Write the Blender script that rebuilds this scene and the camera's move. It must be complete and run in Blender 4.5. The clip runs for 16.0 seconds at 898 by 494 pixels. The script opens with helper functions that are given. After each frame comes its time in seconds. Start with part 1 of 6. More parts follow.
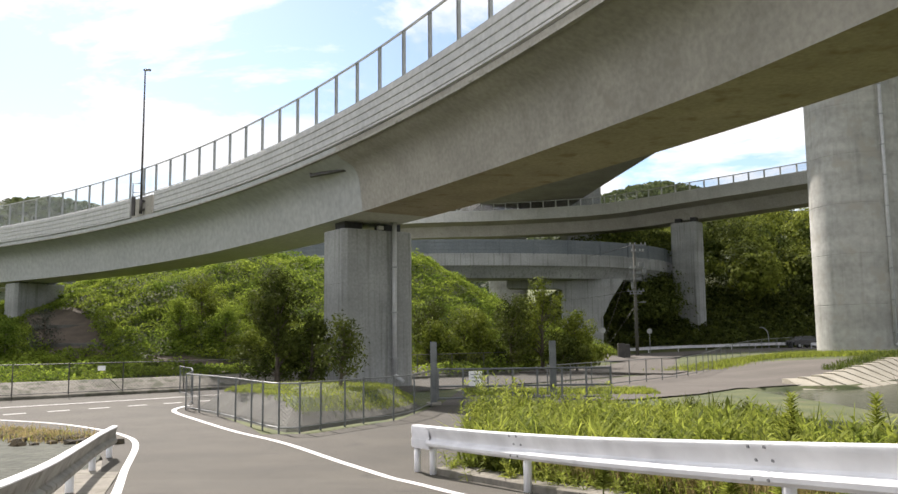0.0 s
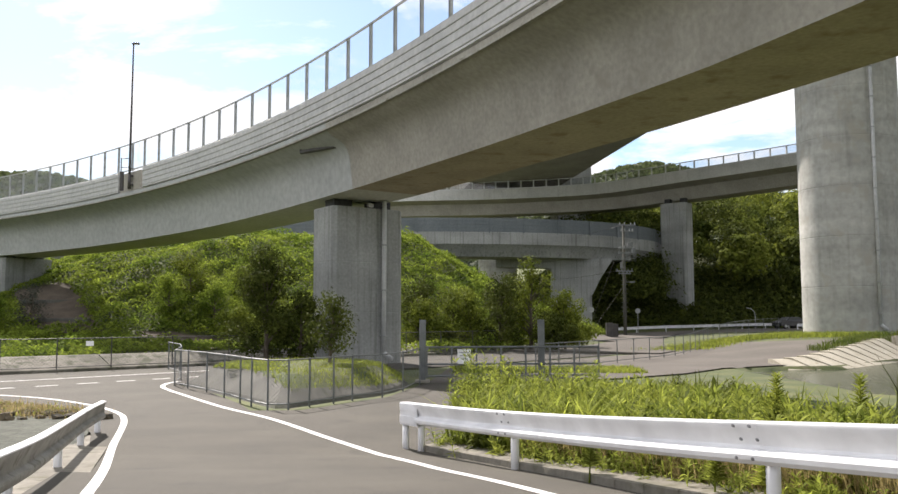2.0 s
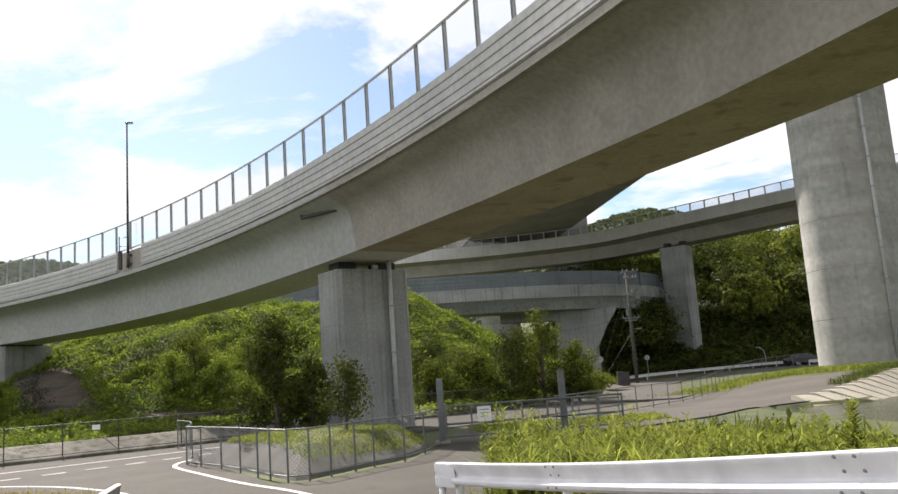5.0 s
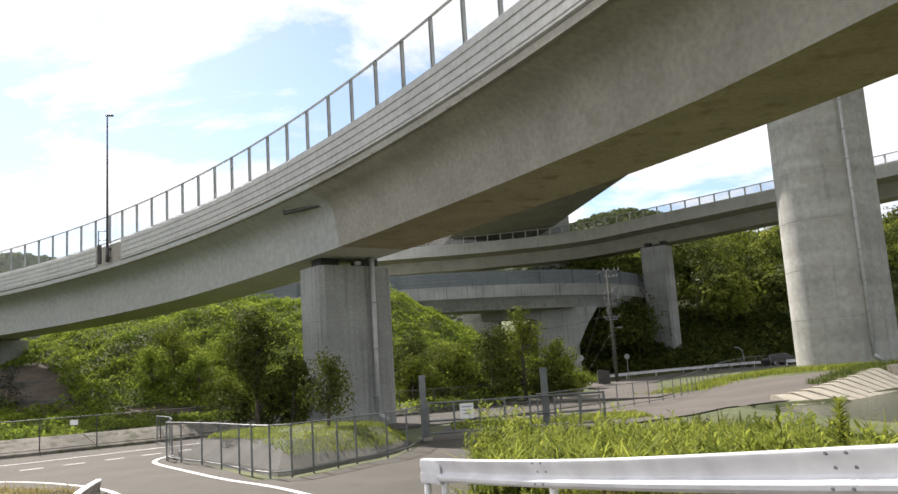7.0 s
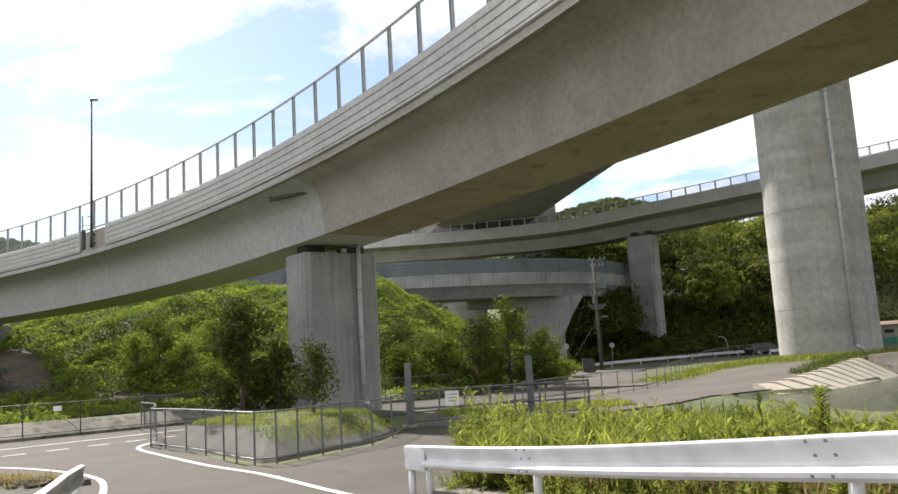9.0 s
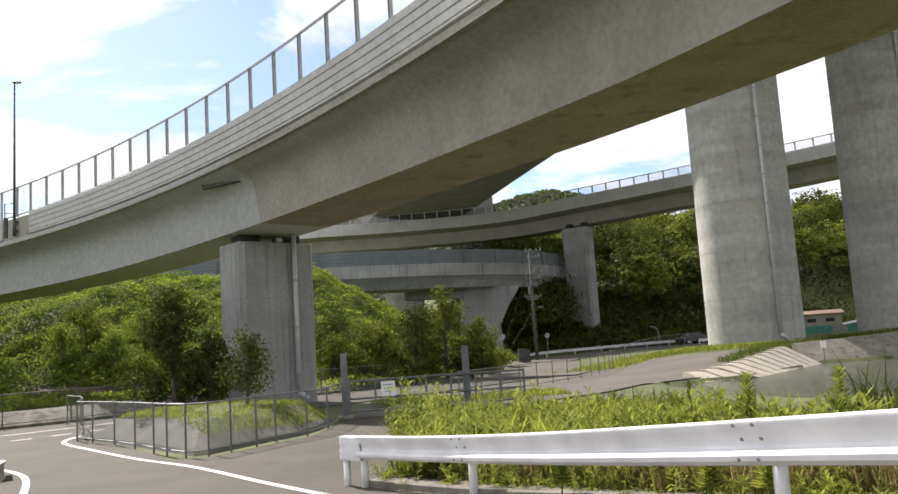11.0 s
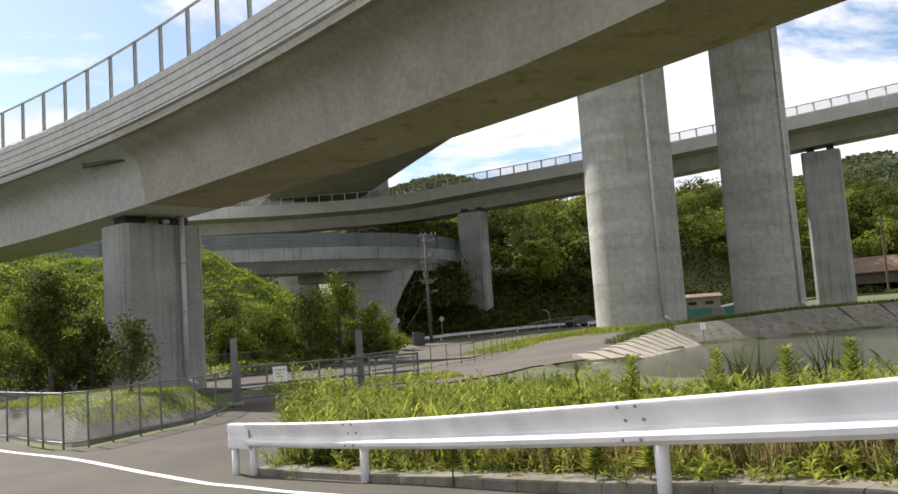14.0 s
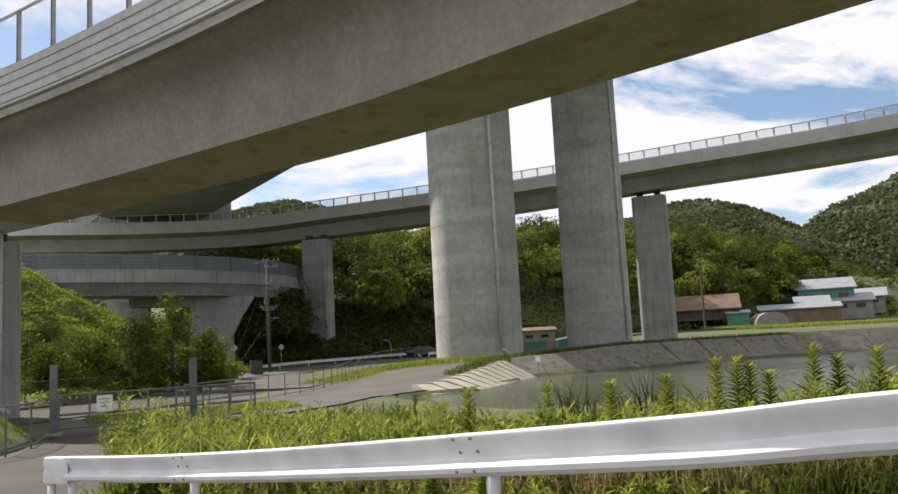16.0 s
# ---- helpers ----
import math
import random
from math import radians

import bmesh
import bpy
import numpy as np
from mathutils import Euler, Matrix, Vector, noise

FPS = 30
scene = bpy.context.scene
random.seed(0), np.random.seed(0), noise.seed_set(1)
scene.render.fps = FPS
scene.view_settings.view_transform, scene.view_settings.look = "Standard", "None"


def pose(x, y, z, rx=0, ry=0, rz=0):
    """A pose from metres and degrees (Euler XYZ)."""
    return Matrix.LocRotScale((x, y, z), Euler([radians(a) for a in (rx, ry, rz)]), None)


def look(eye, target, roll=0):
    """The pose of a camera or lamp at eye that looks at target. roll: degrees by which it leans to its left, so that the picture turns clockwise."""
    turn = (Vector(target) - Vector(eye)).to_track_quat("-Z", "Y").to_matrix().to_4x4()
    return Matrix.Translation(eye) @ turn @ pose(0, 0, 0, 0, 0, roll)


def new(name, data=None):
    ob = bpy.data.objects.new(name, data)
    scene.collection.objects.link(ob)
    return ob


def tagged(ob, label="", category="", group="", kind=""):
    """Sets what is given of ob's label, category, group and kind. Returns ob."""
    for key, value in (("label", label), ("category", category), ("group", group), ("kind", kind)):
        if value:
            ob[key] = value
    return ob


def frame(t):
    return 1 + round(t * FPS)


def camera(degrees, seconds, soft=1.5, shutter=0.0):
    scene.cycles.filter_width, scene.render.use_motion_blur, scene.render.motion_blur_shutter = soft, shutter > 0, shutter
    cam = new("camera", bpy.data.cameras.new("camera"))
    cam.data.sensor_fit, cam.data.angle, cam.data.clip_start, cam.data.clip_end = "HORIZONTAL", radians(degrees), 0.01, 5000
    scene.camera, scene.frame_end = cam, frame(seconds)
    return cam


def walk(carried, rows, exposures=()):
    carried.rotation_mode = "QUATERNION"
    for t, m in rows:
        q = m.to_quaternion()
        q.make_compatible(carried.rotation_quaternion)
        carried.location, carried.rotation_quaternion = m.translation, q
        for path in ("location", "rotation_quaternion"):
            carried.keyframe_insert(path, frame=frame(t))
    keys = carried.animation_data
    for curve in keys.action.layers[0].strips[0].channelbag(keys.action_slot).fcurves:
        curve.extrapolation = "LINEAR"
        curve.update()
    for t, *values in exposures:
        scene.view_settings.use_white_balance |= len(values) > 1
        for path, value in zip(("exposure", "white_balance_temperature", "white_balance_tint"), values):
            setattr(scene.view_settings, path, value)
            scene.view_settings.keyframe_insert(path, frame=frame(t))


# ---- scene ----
cam = camera(56.4, 16.0)
PATH = [
    (0, (0.58, -0.05, 2.19), (0.553, 1.9375, 2.4112), -0.53),
    (0.5, (0.58, -0.05, 2.19), (0.5595, 1.9391, 2.3978), -0.67),
    (1, (0.58, -0.05, 2.19), (0.5661, 1.9405, 2.3841), -0.21),
    (1.5, (0.58, -0.05, 2.19), (0.5712, 1.9415, 2.3742), 0.01),
    (2, (0.58, -0.05, 2.19), (0.5769, 1.9428, 2.3596), -0.07),
    (2.5, (0.58, -0.05, 2.19), (0.5561, 1.9364, 2.4217), 0.31),
    (3, (0.49, 0.15, 2.14), (0.4192, 2.1285, 2.4239), -0.33),
    (3.5, (0.34, 0.29, 2.085), (0.2832, 2.2553, 2.4514), -1.4),
    (4, (0.26, 0.4, 2.075), (0.217, 2.3767, 2.3766), -3.36),
    (6.5, (0.02, 0.6, 2.05), (0.0709, 2.5711, 2.3847), -3.52),
    (7, (0.025, 0.6, 2.048), (0.0792, 2.5759, 2.3527), -3.61),
    (7.5, (0.03, 0.6, 2.047), (0.0936, 2.5776, 2.3384), -3.51),
    (8, (0.035, 0.6, 2.045), (0.1062, 2.5781, 2.3315), -3.33),
    (10.5, (0.05, 0.64, 2.025), (0.2233, 2.6164, 2.2779), -3.69),
    (11, (0.057, 0.657, 2.018), (0.2888, 2.6285, 2.2623), -3.61),
    (11.5, (0.063, 0.673, 2.012), (0.3284, 2.6414, 2.2466), -3.29),
    (12, (0.07, 0.69, 2.005), (0.3652, 2.6551, 2.2313), -3.07),
    (12.5, (0.078, 0.698, 2.011), (0.4243, 2.6561, 2.2252), -3.39),
    (13, (0.085, 0.705, 2.018), (0.4825, 2.6546, 2.2208), -3.86),
    (13.5, (0.092, 0.712, 2.024), (0.5273, 2.6543, 2.2189), -4.15),
    (14, (0.1, 0.72, 2.03), (0.5746, 2.6536, 2.2195), -3.98),
    (14.5, (0.095, 0.685, 2.037), (0.6311, 2.6, 2.2496), -3.74),
    (15, (0.09, 0.65, 2.045), (0.7085, 2.5381, 2.2742), -3.34),
    (15.5, (0.075, 0.625, 2.053), (0.7701, 2.4863, 2.2815), -2.9),
    (16, (0.06, 0.6, 2.06), (0.8851, 2.4065, 2.2961), -3),
]
walk(cam, [(t, look(eye, target, roll)) for t, eye, target, roll in PATH],
     exposures=[(0, 0.84, 6600, 15), (2.5, 0.84, 6600, 15), (3.5, 0.62, 6600, 15), (7, 0.8, 6600, 15), (8, 0.82, 6600, 15), (10.5, 0.82, 6600, 15), (11, 0.78, 6600, 15), (12.5, 0.74, 6600, 15), (14.5, 0.68, 6600, 15), (15.5, 0.58, 6600, 15), (16, 0.48, 6600, 15)])

# ---- light ----
SUN_TO = Vector((-0.354, 0.676, 0.646)).normalized()
sun_data = bpy.data.lights.new("sun", "SUN")
sun_data.energy, sun_data.angle, sun_data.color = 5.0, radians(0.6), (1.0, 0.95, 0.87)
sun_ob = new("sun", sun_data)
sun_ob.matrix_world = look((0, 0, 60), tuple(Vector((0, 0, 60)) - SUN_TO))

world = bpy.data.worlds.new("sky")
world.use_nodes = True
scene.world = world
wn, wl = world.node_tree.nodes, world.node_tree.links
wn.clear()
w_out, w_bg = wn.new("ShaderNodeOutputWorld"), wn.new("ShaderNodeBackground")
w_sky = wn.new("ShaderNodeTexSky")
w_sky.sky_type, w_sky.sun_disc = "NISHITA", False
w_sky.sun_elevation = math.asin(SUN_TO.z)
w_sky.sun_rotation = math.atan2(SUN_TO.x, SUN_TO.y)
w_sky.air_density, w_sky.dust_density, w_sky.ozone_density = 1.0, 0.35, 1.0
w_tc, w_sep, w_div, w_comb = (wn.new("ShaderNodeTexCoord"), wn.new("ShaderNodeSeparateXYZ"), wn.new("ShaderNodeMath"),
                              wn.new("ShaderNodeCombineXYZ"))
w_add, w_div2 = wn.new("ShaderNodeMath"), wn.new("ShaderNodeMath")
w_add.operation, w_div.operation, w_div2.operation = "ADD", "DIVIDE", "DIVIDE"
w_add.inputs[1].default_value = 0.16
wl.new(w_tc.outputs["Generated"], w_sep.inputs[0])
wl.new(w_sep.outputs["Z"], w_add.inputs[0])
wl.new(w_sep.outputs["X"], w_div.inputs[0]), wl.new(w_add.outputs[0], w_div.inputs[1])
wl.new(w_sep.outputs["Y"], w_div2.inputs[0]), wl.new(w_add.outputs[0], w_div2.inputs[1])
wl.new(w_div.outputs[0], w_comb.inputs[0]), wl.new(w_div2.outputs[0], w_comb.inputs[1])
w_comb.inputs[2].default_value = 3.1
w_noise, w_ramp, w_mix = wn.new("ShaderNodeTexNoise"), wn.new("ShaderNodeValToRGB"), wn.new("ShaderNodeMixRGB")
w_noise.inputs["Scale"].default_value, w_noise.inputs["Detail"].default_value = 1.15, 9.0
w_noise.inputs["Roughness"].default_value, w_noise.inputs["Distortion"].default_value = 0.63, 0.35
w_ramp.color_ramp.elements[0].position, w_ramp.color_ramp.elements[1].position = 0.41, 0.50
w_mix.inputs[2].default_value = (5.5, 5.65, 5.75, 1)
wl.new(w_comb.outputs[0], w_noise.inputs["Vector"]), wl.new(w_noise.outputs[0], w_ramp.inputs[0])
wl.new(w_ramp.outputs[0], w_mix.inputs[0])
w_tint = wn.new("ShaderNodeMixRGB")
w_tint.blend_type, w_tint.inputs[0].default_value, w_tint.inputs[2].default_value = "MULTIPLY", 1.0, (0.74, 0.77, 0.78, 1)
wl.new(w_sky.outputs[0], w_tint.inputs[1]), wl.new(w_tint.outputs[0], w_mix.inputs[1])
wl.new(w_mix.outputs[0], w_bg.inputs[0]), wl.new(w_bg.outputs[0], w_out.inputs[0])
w_bg.inputs[1].default_value = 0.125


# ---- materials ----
def material(name, a, b, rough=0.85, scale=1.0, bump=0.15, metal=0.0, fine=40.0, streak=0.0, stain=None, stain_at=0.6, leaf=False, islands=False, bump_far=0.02, thru=0.42, streak_w=2.6, band=0.0):
    """A surface of two colours mixed at two scales, with fine relief; streak: upright runs of dirt; leaf: lets light through."""
    m = bpy.data.materials.new(name)
    m.use_nodes = True
    n, l = m.node_tree.nodes, m.node_tree.links
    n.clear()
    out, bsdf = n.new("ShaderNodeOutputMaterial"), n.new("ShaderNodeBsdfPrincipled")
    geo = n.new("ShaderNodeNewGeometry")
    big, small = n.new("ShaderNodeTexNoise"), n.new("ShaderNodeTexNoise")
    big.inputs["Scale"].default_value, big.inputs["Detail"].default_value = scale, 5
    small.inputs["Scale"].default_value, small.inputs["Detail"].default_value = fine, 4
    for t in (big, small):
        l.new(geo.outputs["Position"], t.inputs["Vector"])
    ramp, mix = n.new("ShaderNodeValToRGB"), n.new("ShaderNodeMixRGB")
    ramp.color_ramp.elements[0].position, ramp.color_ramp.elements[1].position = 0.35, 0.68
    l.new(big.outputs[0], ramp.inputs[0])
    mix.inputs[1].default_value, mix.inputs[2].default_value = (*a, 1), (*b, 1)
    l.new(ramp.outputs[0], mix.inputs[0])
    colour = mix.outputs[0]
    if islands:
        var = n.new("ShaderNodeMixRGB")
        var.blend_type = "MULTIPLY"
        vr = n.new("ShaderNodeMapRange")
        vr.inputs["To Min"].default_value, vr.inputs["To Max"].default_value = 0.65, 1.4
        l.new(geo.outputs["Random Per Island"], vr.inputs["Value"])
        var.inputs[0].default_value = 1
        l.new(colour, var.inputs[1]), l.new(vr.outputs[0], var.inputs[2])
        colour = var.outputs[0]
    grain, gr = n.new("ShaderNodeMixRGB"), n.new("ShaderNodeMapRange")
    grain.blend_type, grain.inputs[0].default_value = "MULTIPLY", 1.0
    gr.inputs["From Min"].default_value, gr.inputs["From Max"].default_value = 0.3, 0.7
    gr.inputs["To Min"].default_value, gr.inputs["To Max"].default_value = 0.86, 1.12
    l.new(small.outputs[0], gr.inputs["Value"]), l.new(colour, grain.inputs[1]), l.new(gr.outputs[0], grain.inputs[2])
    colour = grain.outputs[0]
    if streak:
        mp, st, sr, sm = n.new("ShaderNodeMapping"), n.new("ShaderNodeTexNoise"), n.new("ShaderNodeValToRGB"), n.new("ShaderNodeMixRGB")
        mp.inputs["Scale"].default_value = (streak_w, streak_w, 0.16)
        st.inputs["Scale"].default_value, st.inputs["Detail"].default_value = 1.0, 6
        sr.color_ramp.elements[0].position, sr.color_ramp.elements[1].position = 0.52, 0.72
        l.new(geo.outputs["Position"], mp.inputs[0]), l.new(mp.outputs[0], st.inputs["Vector"]), l.new(st.outputs[0], sr.inputs[0])
        sm.blend_type = "MULTIPLY"
        fac = n.new("ShaderNodeMath")
        fac.operation, fac.inputs[1].default_value = "MULTIPLY", streak
        l.new(sr.outputs[0], fac.inputs[0]), l.new(fac.outputs[0], sm.inputs[0]), l.new(colour, sm.inputs[1])
        sm.inputs[2].default_value = (0.42, 0.41, 0.38, 1)
        colour = sm.outputs[0]
    if band:
        bm_, bt, br, bx, bf = (n.new("ShaderNodeMapping"), n.new("ShaderNodeTexNoise"), n.new("ShaderNodeValToRGB"), n.new("ShaderNodeMixRGB"),
                               n.new("ShaderNodeMath"))
        bm_.inputs["Scale"].default_value = (0.07, 0.07, 0.75)
        bt.inputs["Scale"].default_value, bt.inputs["Detail"].default_value = 1.0, 5
        br.color_ramp.elements[0].position, br.color_ramp.elements[1].position = 0.42, 0.66
        bx.blend_type, bf.operation, bf.inputs[1].default_value = "MULTIPLY", "MULTIPLY", band
        l.new(geo.outputs["Position"], bm_.inputs[0]), l.new(bm_.outputs[0], bt.inputs["Vector"]), l.new(bt.outputs[0], br.inputs[0])
        l.new(br.outputs[0], bf.inputs[0]), l.new(bf.outputs[0], bx.inputs[0]), l.new(colour, bx.inputs[1])
        bx.inputs[2].default_value = (0.60, 0.60, 0.58, 1)
        colour = bx.outputs[0]
    if stain:
        sn, sr2, sm2 = n.new("ShaderNodeTexNoise"), n.new("ShaderNodeValToRGB"), n.new("ShaderNodeMixRGB")
        sn.inputs["Scale"].default_value, sn.inputs["Detail"].default_value = scale * 2.7, 7
        sr2.color_ramp.elements[0].position, sr2.color_ramp.elements[1].position = stain_at, stain_at + 0.13
        l.new(geo.outputs["Position"], sn.inputs["Vector"]), l.new(sn.outputs[0], sr2.inputs[0]), l.new(sr2.outputs[0], sm2.inputs[0])
        l.new(colour, sm2.inputs[1])
        sm2.inputs[2].default_value = (*stain, 1)
        colour = sm2.outputs[0]
    l.new(colour, bsdf.inputs["Base Color"])
    bsdf.inputs["Roughness"].default_value, bsdf.inputs["Metallic"].default_value = rough, metal
    if bump:
        bp = n.new("ShaderNodeBump")
        bp.inputs["Strength"].default_value, bp.inputs["Distance"].default_value = bump, bump_far
        l.new(small.outputs[0], bp.inputs["Height"]), l.new(bp.outputs[0], bsdf.inputs["Normal"])
    if leaf:
        tr, ms = n.new("ShaderNodeBsdfTranslucent"), n.new("ShaderNodeMixShader")
        ms.inputs[0].default_value = thru
        l.new(colour, tr.inputs[0]), l.new(bsdf.outputs[0], ms.inputs[1]), l.new(tr.outputs[0], ms.inputs[2])
        l.new(ms.outputs[0], out.inputs[0])
        bsdf.inputs["Specular IOR Level"].default_value = 0.08
    else:
        l.new(bsdf.outputs[0], out.inputs[0])
    return m


CONCRETE = material("weathered_concrete", (0.290, 0.274, 0.242), (0.365, 0.346, 0.306), 0.9, 0.4, 0.06, fine=6, streak=0.16, streak_w=1.1, stain=(0.26, 0.243, 0.21), stain_at=0.60)
# Form stains over a base raised and warmed for light off the ground.
CONCRETE_SOFFIT = material("form_stained_bounce_lit_concrete", (0.36, 0.305, 0.225), (0.46, 0.395, 0.30), 0.9, 0.5, 0.2, fine=7, stain=(0.29, 0.225, 0.15), stain_at=0.56)
CONCRETE_PIER = material("pier_concrete", (0.272, 0.280, 0.270), (0.350, 0.358, 0.345), 0.9, 0.45, 0.25, fine=8, streak=0.7, streak_w=4.5, band=0.35)
BANDED_PIER = material("tall_pier_concrete", (0.35, 0.352, 0.325), (0.455, 0.455, 0.42), 0.9, 0.3, 0.12, fine=2.5, streak=0.35, stain=(0.34, 0.328, 0.285), stain_at=0.56, band=0.55)
CONCRETE_LIGHT = material("pale_concrete", (0.29, 0.28, 0.25), (0.39, 0.375, 0.335), 0.92, 0.9, 0.3, fine=14, streak=0.25, stain=(0.20, 0.19, 0.15), stain_at=0.58)
# Brighter copy of the pale concrete, with sunlight put into the colour.
CONCRETE_SUNNY = material("sunlit_bank_concrete", (0.36, 0.33, 0.26), (0.46, 0.425, 0.345), 0.92, 0.9, 0.3, fine=14, streak=0.2, stain=(0.30, 0.27, 0.20), stain_at=0.62)
# Dirt on the kerbs; on the pond revetment its dark tone is shade too.
CONCRETE_DIRTY_SHADED = material("mossy_shaded_concrete", (0.15, 0.138, 0.112), (0.235, 0.218, 0.182), 0.95, 0.9, 0.4, fine=12, stain=(0.10, 0.095, 0.06), stain_at=0.54)
STEEL_PAINT = material("grey_painted_steel", (0.355, 0.365, 0.36), (0.395, 0.405, 0.40), 0.6, 0.25, 0.0, fine=3)
PANEL = material("grey_aluminium_panel", (0.43, 0.43, 0.425), (0.48, 0.48, 0.47), 0.55, 0.4, 0.0, 0.0, fine=4, streak=0.12, streak_w=1.2)
PANEL_BLUE = material("blue_grey_noise_panel", (0.115, 0.135, 0.145), (0.145, 0.165, 0.175), 0.6, 0.4, 0.05, fine=6, streak=0.2)
POST_GREY = material("galvanised_post", (0.30, 0.31, 0.30), (0.38, 0.39, 0.38), 0.5, 3.0, 0.05, 0.3)
DARK_STEEL = material("dark_brown_steel", (0.045, 0.042, 0.04), (0.075, 0.07, 0.065), 0.5, 3.0, 0.05, 0.2)
RUBBER = material("black_bearing", (0.03, 0.03, 0.03), (0.05, 0.05, 0.05), 0.8, 4.0, 0.1)
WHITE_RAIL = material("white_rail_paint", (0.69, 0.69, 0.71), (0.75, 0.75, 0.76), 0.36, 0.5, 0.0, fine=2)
# Weathered rail, darkened further for its face turned away from the sun.
OLD_RAIL = material("weathered_shaded_rail", (0.17, 0.165, 0.14), (0.30, 0.29, 0.255), 0.55, 2.2, 0.1, fine=30, stain=(0.11, 0.095, 0.07), stain_at=0.58)
BOLT = material("bolt_steel", (0.20, 0.20, 0.21), (0.30, 0.30, 0.31), 0.45, 20.0, 0.05, 0.7)
ASPHALT = material("worn_asphalt", (0.046, 0.0410, 0.0310), (0.065, 0.0580, 0.0440), 0.92, 0.5, 0.6, fine=38, stain=(0.038, 0.0340, 0.0265), stain_at=0.60)
PAVED = material("dusty_paved_yard", (0.082, 0.072, 0.060), (0.115, 0.102, 0.086), 0.95, 0.25, 0.4, fine=30, stain=(0.085, 0.076, 0.066), stain_at=0.6)
LINE = material("worn_white_line", (0.58, 0.58, 0.56), (0.70, 0.70, 0.68), 0.8, 2.5, 0.2, fine=70, stain=(0.36, 0.35, 0.33), stain_at=0.66)
SOIL = material("grassy_soil", (0.055, 0.075, 0.022), (0.11, 0.12, 0.04), 0.97, 0.5, 0.8, fine=8, stain=(0.16, 0.125, 0.085), stain_at=0.62)
# Earth brown kept dark to hold the ramp's shadow on the embankment.
EARTH = material("bare_earth", (0.065, 0.05, 0.036), (0.11, 0.085, 0.06), 0.97, 0.8, 0.7, fine=9)
DRY = material("dry_gravel", (0.060, 0.050, 0.034), (0.125, 0.095, 0.052), 0.97, 1.8, 1.0, fine=16, stain=(0.045, 0.040, 0.030), stain_at=0.54, bump_far=0.06)
GREEN_ROCK = material("green_grey_sheet", (0.040, 0.045, 0.032), (0.082, 0.088, 0.066), 0.95, 1.6, 1.0, fine=7, stain=(0.030, 0.032, 0.022), stain_at=0.56, bump_far=0.08)
LEAF_HILL = material("vine_leaf", (0.100, 0.150, 0.022), (0.245, 0.305, 0.044), 0.8, 0.45, 0, leaf=True, islands=True, thru=0.5)
# Dark tree foliage; low on the wooded slope it also carries the shade.
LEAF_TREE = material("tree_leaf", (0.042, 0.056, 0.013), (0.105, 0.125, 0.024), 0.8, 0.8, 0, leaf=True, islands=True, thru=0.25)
LEAF_MID = material("shrub_tree_leaf", (0.075, 0.100, 0.015), (0.190, 0.222, 0.032), 0.8, 0.8, 0, leaf=True, islands=True, thru=0.3)
LEAF_WOOD = material("woodland_leaf", (0.055, 0.078, 0.016), (0.225, 0.255, 0.040), 0.8, 0.16, 0, leaf=True, islands=True, thru=0.3)
LEAF_BAMBOO = material("bamboo_leaf", (0.13, 0.16, 0.024), (0.24, 0.265, 0.045), 0.8, 0.10, 0, leaf=True, islands=True, thru=0.3)
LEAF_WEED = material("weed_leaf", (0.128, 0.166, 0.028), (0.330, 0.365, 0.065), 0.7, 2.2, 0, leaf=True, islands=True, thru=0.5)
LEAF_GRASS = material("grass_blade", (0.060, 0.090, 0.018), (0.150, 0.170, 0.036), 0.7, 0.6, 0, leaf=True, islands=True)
LEAF_DRY = material("dry_grass_blade", (0.25, 0.205, 0.085), (0.40, 0.315, 0.16), 0.7, 0.9, 0, leaf=True, islands=True)
FAR_WOOD = material("distant_woodland", (0.040, 0.055, 0.026), (0.070, 0.085, 0.042), 0.95, 0.06, 1.0, fine=0.35, bump_far=3.0)
# Distance haze is mixed into the colour of these far treetops.
LEAF_FAR = material("hazy_far_leaf", (0.062, 0.082, 0.036), (0.120, 0.140, 0.060), 0.8, 0.03, 0, leaf=True, islands=True, thru=0.3)
CONCRETE_SKIRT = material("dull_mound_concrete", (0.075, 0.074, 0.064), (0.122, 0.119, 0.103), 0.95, 0.9, 0.3, fine=14, streak=0.2, stain=(0.062, 0.066, 0.04), stain_at=0.56)
GATE_STEEL = material("dull_gate_steel", (0.13, 0.14, 0.14), (0.18, 0.19, 0.19), 0.5, 3.0, 0.05, 0.3)
# Paler than the webs below: the parapet's sky light is in this colour.
FASCIA = material("sky_lit_parapet_concrete", (0.44, 0.44, 0.42), (0.52, 0.52, 0.50), 0.9, 0.4, 0.15, fine=6, streak=0.2)
ALUMINIUM = material("pale_aluminium_post", (0.46, 0.47, 0.47), (0.54, 0.55, 0.55), 0.5, 3.0, 0.05)
# Stained wall concrete, darkened throughout for the ramp's shadow across part of it.
WALL_STAINED_SHADED = material("stained_shaded_low_wall", (0.105, 0.098, 0.078), (0.215, 0.20, 0.165), 0.95, 0.8, 0.4, fine=14, streak=0.6, stain=(0.06, 0.065, 0.035), stain_at=0.50)
